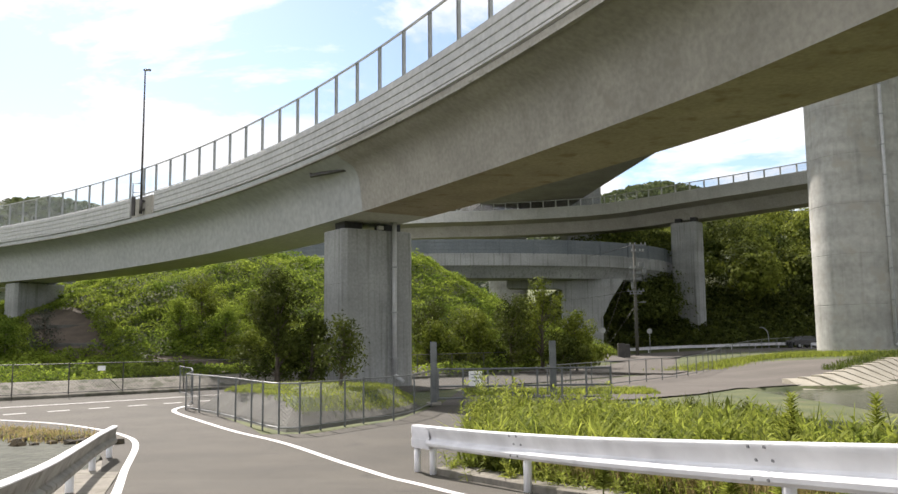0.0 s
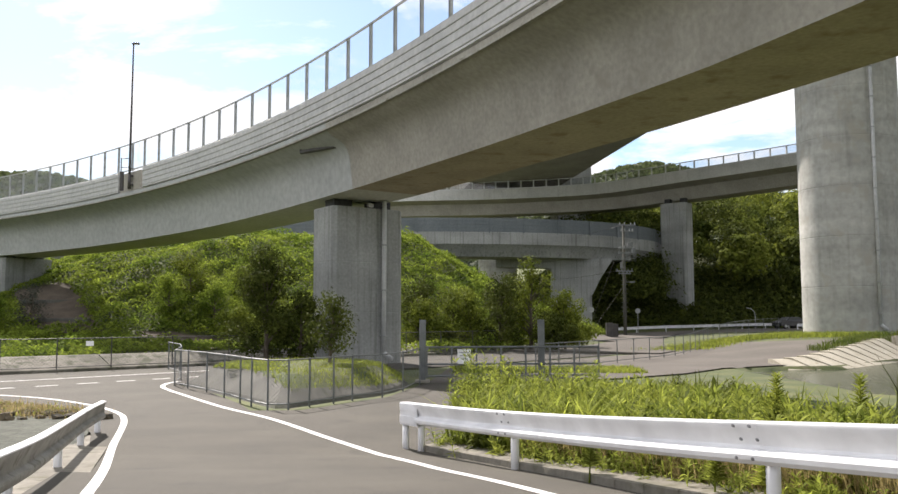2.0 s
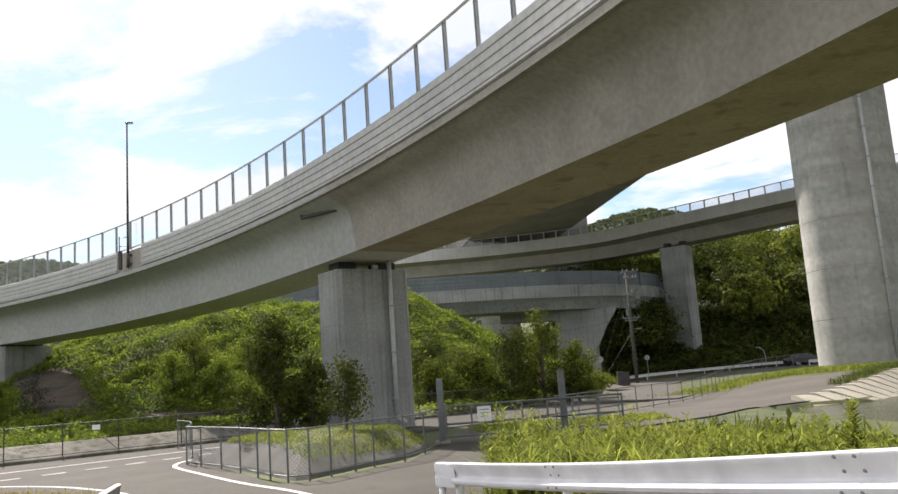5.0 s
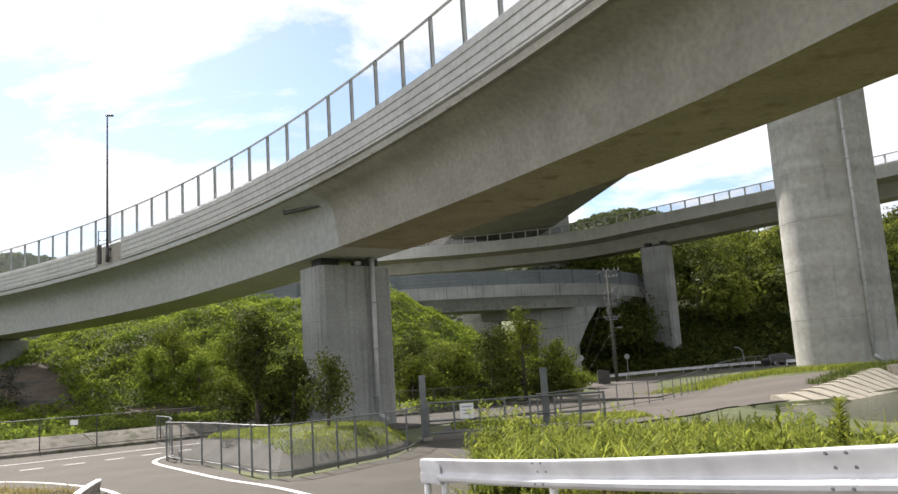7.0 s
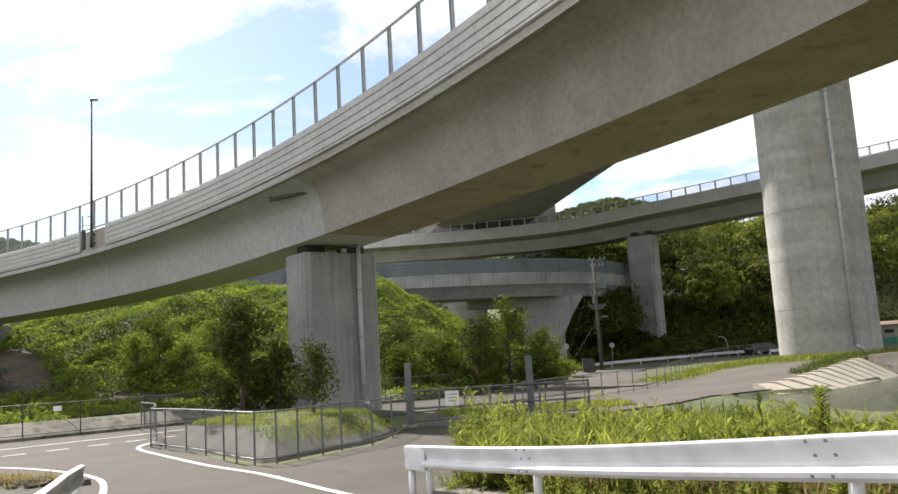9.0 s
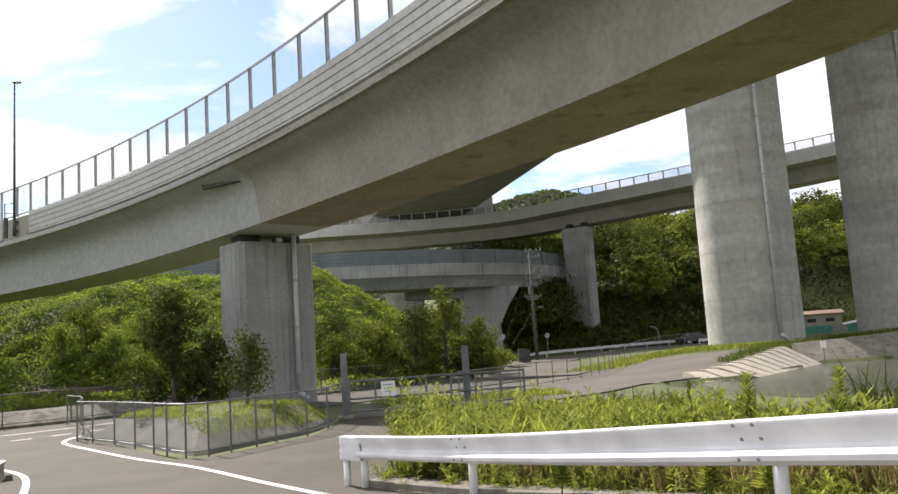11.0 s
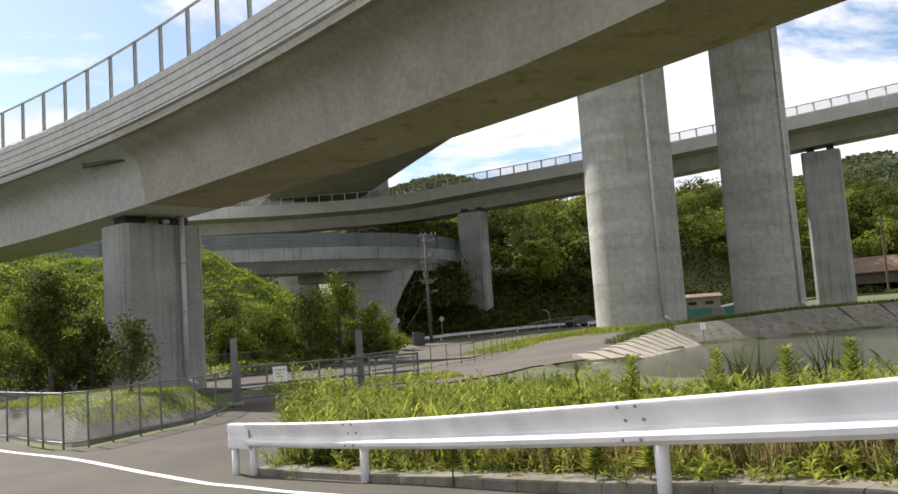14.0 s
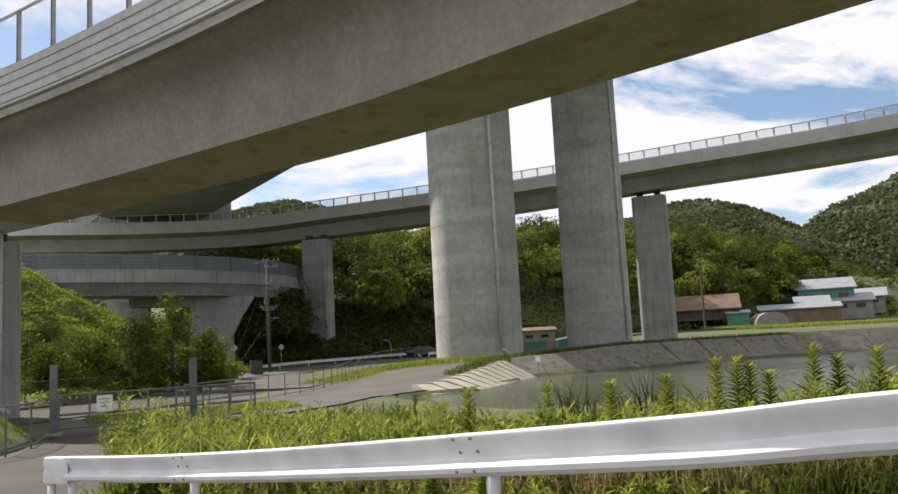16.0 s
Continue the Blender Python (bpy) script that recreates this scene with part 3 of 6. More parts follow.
def far_web(d):
    return float(np.interp(d, [-14, 18, 24, 30, 36, 60, 78], [5.6, 5.3, 5.05, 4.75, 4.95, 5.3, 5.3]))


def ramp_profile(i):
    d = DEGS[i]
    w, f = web(d), far_web(d)
    zb = float(np.interp(d, [30, 36, 42, 50, 60], [8.0, 7.95, 7.78, 7.68, 7.66]))
    return [(0.02, 10.50), (0.02, 10.78), (0.34, 10.80), (0.34, 11.05), (RAMP_W - 0.34, 11.0), (RAMP_W - 0.34, 10.7), (RAMP_W - 0.02, 10.7), (RAMP_W - 0.02, 10.3),
            (f + 1.1, 9.95), (f + 0.35, 9.6), (f, zb), (w, zb), (w - 0.14, 9.15), (w - 0.19, 9.45), (w - 0.30, 9.72), (w - 0.48, 9.95), (w - 0.75, 10.12), (w - 1.05, 10.24)]


ramp = thing("ramp_viaduct", "curved grey concrete box girder ramp on piers", "viaduct")
v, f = sweep(RAMP, ramp_profile)
K = 18
webs = [q for n_, q in enumerate(f) if n_ >= (len(RAMP) - 1) * K or (n_ % K) != 10]
soff = [q for n_, q in enumerate(f) if n_ < (len(RAMP) - 1) * K and (n_ % K) == 10]
SPLIT = int((78 - 33.5) / 0.5)
side = lambda some, lo, hi: [q for q in some if lo <= min(q) // K < hi]  # noqa: E731
raw("girder", v, side(webs, SPLIT, 10 ** 6), CONCRETE, ramp, smooth=28)
raw("steel_girder", v, side(webs, -1, SPLIT), STEEL_PAINT, ramp, "smooth grey painted steel girder span", smooth=28)
raw("soffit", v, side(soff, SPLIT, 10 ** 6), CONCRETE_SOFFIT, ramp, "form-stained concrete soffit with warm ground bounce in its brown")
# Paler than the girder's sides: the bounced light is in the colour.
raw("soffit", v, side(soff, -1, SPLIT), BOUNCE_LIT_STEEL, ramp, "steel soffit with ground bounce in its pale colour")
for d, wd in ((47.3, 0.035), (33.5, 0.05)):
    i0 = [ramp_profile(int((78 - d) / 0.5))]
    pr = i0[0]
    o_, z_ = zip(*pr[10:18])
    vv = []
    for dd in (d - 0.012, d + 0.012):
        vv += [on_ramp(dd, o - 0.012, h) for o, h in zip(o_[1:], z_[1:])]
    raw("joint_cover", vv, [(i, i + 1, 8 + i, 7 + i) for i in range(6)], POST_GREY, ramp)
# ribbed facing of the parapet: four bands with recessed joints, a drip ledge below
prof = [(0.34, 10.82), (0.34, 12.20), (0.02, 12.22), (-0.04, 12.18)]
z = 12.18
for k in range(4):
    prof += [(-0.04, z - 0.02), (-0.04, z - 0.25), (0.00, z - 0.27), (0.00, z - 0.315)]
    z -= 0.315
prof += [(-0.05, z), (-0.05, z - 0.07), (0.03, z - 0.09), (0.03, 10.82)]
GAP = (44.3, 45.95)


def stretch(lo, hi, step=0.5):
    return [on_ramp(d) for d in np.arange(hi, lo - 1e-6, -step)]


for lo, hi in ((-14, GAP[0]), (GAP[1], 78)):
    v, f = sweep(stretch(lo, hi), prof)
    raw("parapet_facing", v, f, PANEL, ramp, "ribbed grey metal parapet facing")
v, f = sweep(stretch(GAP[0], GAP[1], 0.35), [(0.34, 10.82), (0.34, 12.1), (0.10, 12.1), (0.10, 10.82)])
raw("parapet_recess", v, f, CONCRETE, ramp, "plain recessed parapet at the lamp")
v, f = sweep(RAMP, [(-0.10, 10.44), (-0.10, 10.52), (0.05, 10.54), (0.05, 10.44)])
raw("drip_ledge", v, f, CONCRETE_LIGHT, ramp)
v, f = sweep(RAMP, [(RAMP_W - 0.34, 10.72), (RAMP_W - 0.34, 11.6), (RAMP_W, 11.6), (RAMP_W, 10.72)])
raw("parapet_facing", v, f, PANEL, ramp)

# clear screen on the parapet
screen = thing("noise_screen", "clear noise screen with grey steel posts on the ramp parapet", "noise barrier")
bm = bmesh.new()
for o in (-0.055, 0.055):
    box(bm, (0, o, 0.96), (0.11, 0.018, 1.92))
box(bm, (0, 0, 0.95), (0.03, 0.10, 1.90))
box(bm, (0, 0, 0.02), (0.2, 0.2, 0.03))
post0 = part("post", bm, POST_GREY, screen)
D_LIST = [46.21 + 1.008 * k for k in range(27, -1, -1)] + [45.23] + [44.39 - 0.98 * k for k in range(42)]
post0.matrix_local = pose(*on_ramp(D_LIST[0], 0.17, 12.2), 0, 0, D_LIST[0])
for d in D_LIST[1:]:
    again(post0, pose(*on_ramp(d, 0.17, 12.2), 0, 0, d), screen)
bm = bmesh.new()
box(bm, (0, 0, 0.94), (0.012, 2.04, 1.74))
pane0 = part("pane", bm, CLEAR_PANE, screen, "clear plastic pane")
pane0.matrix_local = pose(*on_ramp(D_LIST[0] - 0.504, 0.17, 12.2), 0, 0, D_LIST[0] - 0.504)
pane0.visible_shadow = False
for d, e in zip(D_LIST[1:], D_LIST[2:]):
    m = (d + e) / 2
    o = again(pane0, pose(*on_ramp(m, 0.17, 12.2), 0, 0, m) @ Matrix.Diagonal((1, min(1.0, (d - e) / 0.98), 1, 1)), screen)
    o.visible_shadow = False
for h in (0.05, 1.86):
    v, f = sweep(stretch(D_LIST[-1], D_LIST[0]), [(0.13, 12.2 + h), (0.13, 12.27 + h), (0.21, 12.27 + h), (0.21, 12.2 + h)])
    raw("rail", v, f, POST_GREY, screen)


def block_pier(name, c, turn, wide, deep, z0, z1, label, chamfer=0.22, mat=None, group=""):
    """An upright pier, rectangular with cut corners, with form joints every 2.4 m."""
    t = thing(name, label, "pier", (c[0], c[1], 0), turn, group)
    w, d, k = wide / 2, deep / 2, chamfer
    ring = [(-w + k, -d), (w - k, -d), (w, -d + k), (w, d - k), (w - k, d), (-w + k, d), (-w, d - k), (-w, -d + k)]
    z = z0 + 2.4
    prof = [(z0 - 1.2, 1.0)]
    while z < z1 - 1:
        prof += [(z - 0.03, 1.0), (z - 0.012, 0.992), (z + 0.012, 0.992), (z + 0.03, 1.0)]
        z += 2.4
    prof += [(z1 - 0.05, 1.0), (z1, 0.975)]
    verts = [(x * s, y * s, h) for h, s in prof for x, y in ring]
    n = len(ring)
    faces = [(i * n + j, i * n + (j + 1) % n, (i + 1) * n + (j + 1) % n, (i + 1) * n + j) for i in range(len(prof) - 1) for j in range(n)]
    faces += [tuple(reversed(range(n))), tuple(range((len(prof) - 1) * n, len(prof) * n))]
    raw("shaft", verts, faces, mat or CONCRETE_PIER, t)
    return t


def round_pier(name, c, turn, wide, deep, z0, z1, label, group="", flat_part=0.45, pipe=True):
    """A tall pier with rounded ends and flat flanks."""
    t = thing(name, label, "pier", (c[0], c[1], 0), turn, group)
    ring, n = [], 72
    for j in range(n):
        a = 2 * math.pi * j / n
        ca, sa = math.cos(a), math.sin(a)
        e = 0.94
        ring.append((wide / 2 * math.copysign(abs(ca) ** e, ca), deep / 2 * math.copysign(abs(sa) ** e, sa)))
    prof, z = [(z0 - 1.5, 1.0)], z0 + 3.0
    while z < z1 - 1:
        prof += [(z - 0.04, 1.0), (z - 0.02, 0.994), (z + 0.02, 0.994), (z + 0.04, 1.0)]
        z += 3.6
    prof += [(z1, 1.0)]
    verts = [(x * s, y * s, h) for h, s in prof for x, y in ring]
    faces = [(i * n + j, i * n + (j + 1) % n, (i + 1) * n + (j + 1) % n, (i + 1) * n + j) for i in range(len(prof) - 1) for j in range(n)]
    faces += [tuple(reversed(range(n))), tuple(range((len(prof) - 1) * n, len(prof) * n))]
    raw("shaft", verts, faces, BANDED_PIER, t, smooth=30)
    return t


def drain(parent, x, y, z0, z1, r=0.11, foot=(0.3, -0.3)):
    bm = bmesh.new()
    rod(bm, (x, y, z0 + 0.35), (x, y, z1), r, seg=12)
    rod(bm, (x, y, z0 + 0.4), (x + foot[0], y + foot[1], z0 + 0.05), r, seg=12)
    pipe = part("drain_pipe", bm, ALUMINIUM, parent, "grey drain pipe", smooth=True)
    z = z0 + 1.2
    while z < z1 - 0.3:
        bm = bmesh.new()
        rod(bm, (x, y, z - 0.04), (x, y, z + 0.04), r * 1.35, seg=12)
        box(bm, (x, y + 0.12, z), (r * 3.2, 0.24, 0.05))
        part("pipe_clamp", bm, POST_GREY, pipe)
        z += 2.2


p1 = block_pier("viaduct_pier", (-4.0, 41.3), 36, 3.95, 2.2, 0.1, 7.55, "rectangular grey concrete pier with a drain pipe under the ramp")
drain(p1, 0.75, -1.27, 0.15, 8.3)
for sx in (-1.1, 1.1):
    bm = bmesh.new()
    box(bm, (sx, 0, 7.74), (1.0, 0.95, 0.54), bevel=0.03)
    part("bearing", bm, RUBBER, p1, "black bearing block")
bm = bmesh.new()
box(bm, (0.1, -1.0, 7.68), (0.3, 0.2, 0.2), bevel=0.03)
part("lamp_box", bm, PANEL, p1)
p0 = block_pier("viaduct_pier", tuple(on_ramp(56.5, 4.2)[:2]), 56.5, 4.6, 2.0, 5.6, 7.55, "low concrete abutment pier on the embankment")
for sx in (-1.3, 1.3):
    bm = bmesh.new()
    box(bm, (sx, 0, 7.78), (0.8, 0.8, 0.46), bevel=0.03)
    part("bearing", bm, RUBBER, p0)
pback = block_pier("viaduct_pier", tuple(on_ramp(5, 4.4)[:2]), 5, 3.6, 2.2, 0.0, 7.98, "rectangular grey concrete pier under the ramp beside the road")

# drain spout under the overhang
spout = thing("drain_spout", "dark steel drain spout bent under the ramp overhang", "pipe")
bm = bmesh.new()
a_, b_ = on_ramp(35.1, 0.45, 10.10), on_ramp(33.9, 0.95, 10.0)
rod(bm, a_, b_, 0.10, seg=10)
rod(bm, b_, b_ + Vector((0.2, 0.15, -0.2)), 0.09, seg=10)
rod(bm, a_ + Vector((0, 0, 0.3)), a_, 0.08, seg=8)
part("tube", bm, DARK_STEEL, spout)


# ---- street lamp on the ramp ----
lamp = thing("street_lamp", "tall dark steel street lamp on the ramp parapet", "street lamp", tuple(on_ramp(45.12, -0.12, 10.9)))
bm = bmesh.new()
rod(bm, (0, 0, 0), (0, 0, 1.0), 0.11, 0.10, 12)
rod(bm, (0, 0, 1.0), (0, 0, 10.0), 0.085, 0.05, 12)
part("pole", bm, DARK_STEEL, lamp, smooth=True)
bm = bmesh.new()
box(bm, (0.16, -0.02, 10.03), (0.5, 0.22, 0.11), bevel=0.03)
part("lamp_head", bm, DARK_STEEL, lamp)
bm = bmesh.new()
box(bm, (0.2, -0.02, 9.965), (0.3, 0.16, 0.02))
part("lens", bm, SIGN_WHITE, lamp)
bm = bmesh.new()
for zz in (0.3, 0.9):
    box(bm, (0.05, 0.12, zz), (0.3, 0.3, 0.08))
box(bm, (-0.55, 0.1, 0.55), (0.22, 0.2, 1.3), bevel=0.02)
part("bracket", bm, DARK_STEEL, lamp)
bm = bmesh.new()
for zz in (1.5, 2.1):
    rod(bm, (-0.62, 0.1, zz), (-0.1, 0.05, zz), 0.03, seg=6)
rod(bm, (-0.62, 0.1, 0.6), (-0.62, 0.1, 2.15), 0.035, seg=6)
part("cable_guard", bm, DARK_STEEL, lamp)


# ---- other viaducts ----
def deck(name, label, line, z_top, drop, half, web_half, par=1.0, fence=0.0, fence_step=2.4, mat=None, wide=0.0, edge=None):
    """A box girder deck; line carries the soffit height in z, drop is from kerb to soffit; wide: more width on the right of the way."""
    t = thing(name, label, "viaduct")
    more = [wide * float(smooth01((p.y - 92) / 28)) for p in line]

    def body(i):
        e = more[i]
        return [(-half - e + 0.3, drop - 0.5), (half - 0.3, drop - 0.5), (half - 0.02, drop - 0.55), (web_half + 0.5, drop - 0.95), (web_half, 0), (-web_half - e * 0.9, 0),
                (-web_half - e * 0.9 - 0.5, drop - 0.95), (-half - e + 0.02, drop - 0.55)]

    v, f = sweep(line, body)
    raw("girder", v, f, mat or CONCRETE, t, smooth=30)
    for first_edge, k in ((-half, -1), (half - 0.3, 0)):
        def wall(i):
            lo = first_edge + k * more[i]
            hi = lo + 0.3
            return [(lo, drop - 0.56), (lo, drop + par - 0.04), (lo + 0.04, drop + par), (hi - 0.04, drop + par), (hi, drop + par - 0.04), (hi, drop - 0.56)]

        v, f = sweep(line, wall)
        raw("parapet", v, f, edge or FASCIA, t, "plain concrete parapet")
    if fence:
        for side in (-1, 1):
            o = side * (half - 0.15)
            for h in (0.10, fence):
                v, f = sweep(line, [(o - 0.06, drop + par + h - 0.10), (o - 0.06, drop + par + h), (o + 0.06, drop + par + h), (o + 0.06, drop + par + h - 0.10)])
                raw("rail", v, f, ALUMINIUM, t)
            ln = spline(line, fence_step)
            ns = normals(ln)
            bm = bmesh.new()
            box(bm, (0, 0, fence / 2), (0.17, 0.17, fence))
            first = None
            for p, n in zip(ln, ns):
                m = Matrix.Translation(p + n * o + Vector((0, 0, drop + par)))
                if first is None:
                    first = part("post", bm, ALUMINIUM, t)
                    first.matrix_local = m
                else:
                    again(first, m, t)
            v, f = sweep(line, [(o - 0.004, drop + par + 0.1), (o - 0.004, drop + par + fence - 0.05), (o + 0.004, drop + par + fence - 0.05), (o + 0.004, drop + par + 0.1)])
            raw("pane", v, f, HAZY_PANE, t, "hazy plastic panes").visible_shadow = False
    return t


MID = spline([(-72, 200, 18.0), (-42, 160, 18.0), (-24, 139, 18.0), (-8, 131.5, 18.0), (8, 129, 18.0), (23.5, 123.5, 18.0), (34, 114.5, 18.3), (52, 99.5, 19.2), (70, 85.5, 20.7), (86, 65.5, 21.4), (96, 45, 22.2), (100, 10, 23)], 3.0)
deck("curved_viaduct", "grey concrete viaduct curving past with clear screen", MID, 0, 2.6, 4.0, 1.6, 1.0, 1.15, 2.0)
for c, turn, g, zt in (((31.4, 113.4), -38, 3.9, 17.7), ((68.4, 87.2), -42, 2.0, 19.95)):
    pr_ = block_pier("viaduct_pier", c, turn, 3.7 if g > 3 else 4.3, 2.6, g, zt, "tall rectangular concrete pier under the curved viaduct", 0.3, group="piers of the curved viaduct")
    for sx in (-1.1, 1.1):
        bm = bmesh.new()
        box(bm, (sx, 0, zt + 0.35), (0.8, 0.8, 0.7), bevel=0.03)
        part("bearing", bm, RUBBER, pr_)

LOW = spline([(-70, 116, 9.6), (-45, 109, 9.6), (-25, 105, 9.6), (-5, 103, 9.6), (5, 103.5, 9.6), (15, 106, 9.6), (21.5, 110.5, 9.6), (26.5, 117.5, 9.6), (30, 134, 9.6)], 2.5)
low = deck("lower_viaduct", "low concrete viaduct with blue-grey noise panels", LOW, 0, 2.0, 3.6, 2.6, 0.9, mat=CONCRETE_PIER, edge=CONCRETE_PIER)
for side in (-1, 1):
    o = side * 3.45
    pr = [(o + 0.06, 2.9), (o + 0.06, 4.6), (o - 0.06, 4.6)]
    z = 4.6
    for k in range(4):
        pr += [(o - 0.06, z - 0.38), (o - 0.02, z - 0.39), (o - 0.02, z - 0.42), (o - 0.06, z - 0.425)]
        z -= 0.425
    v, f = sweep(LOW, pr)
    raw("noise_panel", v, f, PANEL_BLUE, low, "blue-grey ribbed noise panel")
bm = bmesh.new()
box(bm, (0, 0, 0.9), (0.12, 0.14, 1.85))
lp = None
for p, n in zip(spline(LOW, 4.0), normals(spline(LOW, 4.0))):
    m = Matrix.Translation(p - n * 3.56 + Vector((0, 0, 2.8)))
    if lp is None:
        lp = part("post", bm, PANEL_BLUE, low)
        lp.matrix_local = m
    else:
        again(lp, m, low)
lowp = block_pier("viaduct_pier", (15.9, 106.3), -3, 5.0, 2.6, 1.0, 5.05, "wide concrete pier with a flared head under the low viaduct", 0.3)
bm = bmesh.new()
head = [(-2.5, 5.0), (2.5, 5.0), (3.6, 7.2), (5.0, 9.3), (5.0, 9.62), (-9.5, 9.62), (-9.5, 8.85), (-9.2, 8.6), (-3.1, 8.5), (-2.5, 8.3)]
lo_ = [bm.verts.new((x, -1.33, z)) for x, z in head]
hi_ = [bm.verts.new((x, 1.33, z)) for x, z in head]
bm.faces.new(lo_), bm.faces.new(list(reversed(hi_)))
for i in range(len(head)):
    bm.faces.new((lo_[i], hi_[i], hi_[(i + 1) % len(head)], lo_[(i + 1) % len(head)]))
bmesh.ops.recalc_face_normals(bm, faces=bm.faces)
part("pier_head", bm, CONCRETE_PIER, lowp)

UP1 = spline([(4, 190, 20.6), (9, 158, 21.5), (13, 134, 22.4), (20, 100, 24.1), (29.0, 61, 26.1), (36, 26, 27.8), (43, -20, 29.4)], 4.0)
deck("high_viaduct", "high concrete viaduct passing over the ramp", UP1, 0, 2.8, 6.2, 3.6, 1.0, wide=8.0)
# Unseen deck inferred from its piers; extra width on one side shades pB.
UP2 = spline([(12, 190, 27.5), (19, 140, 29.0), (31, 103, 29.8), (44.2, 66.5, 30.6), (53, 30, 31.5), (60, -20, 32.5)], 4.0)
deck("high_viaduct", "high concrete viaduct beside its twin", UP2, 0, 2.8, 7.6, 3.6, 1.0)
TALL = "tall rounded concrete pier of the high viaduct"
pA = round_pier("viaduct_pier", (30.3, 61.8), 8, 7.1, 6.4, 1.4, 26.2, TALL + " with a drain pipe", "piers of the high viaducts")
drain(pA, -0.2, -3.30, 1.3, 25.5, 0.12)
pB = round_pier("viaduct_pier", (46.0, 67.8), 12, 6.3, 5.8, 1.8, 30.7, TALL + " by the pond", "piers of the high viaducts")
drain(pB, 0.6, -2.95, 1.7, 29.5, 0.12)
round_pier("viaduct_pier", (8.3, 136), 10, 6.3, 5.0, 2.0, 22.4, TALL + " behind the low viaduct", "piers of the high viaducts")
block_pier("viaduct_pier", (20.9, 140), 10, 6.2, 4.0, 2.0, 29.2, "rectangular concrete pier behind the low viaduct", 0.3, group="piers of the high viaducts")


# ---- guard rails ----
BEAM = [(-0.005, 0.425), (-0.045, 0.43), (-0.082, 0.465), (-0.090, 0.505), (-0.078, 0.53), (-0.026, 0.558), (-0.018, 0.58), (-0.026, 0.612), (-0.068, 0.70), (-0.088, 0.742), (-0.086, 0.762), (-0.062, 0.775), (-0.005, 0.777)]


def guard_rail(name, label, posts, drop=0.0, mat=None, post_r=0.057, way=None, post_x=0.05, post_mat=None, base=None):
    """A two-ridge steel beam on round posts; posts in order, with the road to the right of the way."""
    mat = mat or WHITE_RAIL
    t = thing(name, label, "guard rail")
    base = base or (lambda x, y: float(height(x, y)) + drop)
    line = spline([(x, y, base(x, y)) for x, y in (way or posts)], 0.25)
    # road face lies on the right: negative offset
    w = BEAM
    back = [(o + 0.006, h) for o, h in reversed(w)]
    v, f = sweep(line, w + back)
    beam = raw("beam", v, f, mat, t, smooth=33)
    m0 = None
    for x, y in posts:
        g = base(x, y)
        if m0 is None:
            bm = bmesh.new()
            rod(bm, (post_x, 0, -0.3), (post_x, 0, 0.70), post_r, seg=16)
            m0 = part("post", bm, post_mat or mat, t, smooth=True)
            m0.matrix_local = pose(x, y, g)
        else:
            again(m0, pose(x, y, g), t)
    return t, line, beam


def near_base(x, y):
    """The beam glides over the changes of slope in the road."""
    return float(np.mean([rise(y + d) for d in np.linspace(-2.4, 2.4, 13)])) - 0.02 + float(np.interp(y, [0, 3.9, 5.0, 6.2], [0.22, 0.10, 0.03, 0.0]))


near_posts = [(0.05, 13.9), (1.4, 11.45), (3.1, 6.75), (5.4, 2.2), (9.2, -1.0)]
rail1, rail_line, beam1 = guard_rail("guard_rail", "white painted steel guard rail with bolted beam along the road", near_posts, way=RAIL_LINE, base=near_base)
bm = bmesh.new()
bolt_m = None
ns_ = normals(rail_line)
for x, y in near_posts[1:4]:
    k = min(range(len(rail_line)), key=lambda i: (rail_line[i].x - x) ** 2 + (rail_line[i].y - y) ** 2)
    n = ns_[k]
    tdir = (rail_line[k + 1] - rail_line[k - 1]).normalized()
    for s in (-0.17, 0.03):
        for h, o in ((0.738, -0.090), (0.628, -0.036), (0.478, -0.088)):
            p = rail_line[k] + tdir * (s + (0.03 if h < 0.7 else 0)) + n * o + Vector((0, 0, h))
            m = Matrix.Translation(p) @ (-n).to_track_quat("Z", "Y").to_matrix().to_4x4()
            if bolt_m is None:
                bm = bmesh.new()
                bmesh.ops.create_cone(bm, cap_ends=True, segments=10, radius1=0.017, radius2=0.013, depth=0.02)
                bolt_m = part("bolt", bm, BOLT, beam1, "dark bolt")
                bolt_m.matrix_local = m
            else:
                again(bolt_m, m, beam1)
    # lapped end of the next beam
    pr = [(o - 0.0025, h + 0.0015) for o, h in BEAM]
    seg = [rail_line[k] + tdir * s for s in (-0.22, -0.06, 0.1)]
    v, f = sweep(seg, pr + [(o + 0.003, h) for o, h in reversed(pr)])
    raw("splice", v, f, WHITE_RAIL, beam1, smooth=33)
# wrapped end of the beam
e0, e1 = Vector((0.11, 13.86, 0)), Vector((-0.18, 14.26, 0))
bm = bmesh.new()
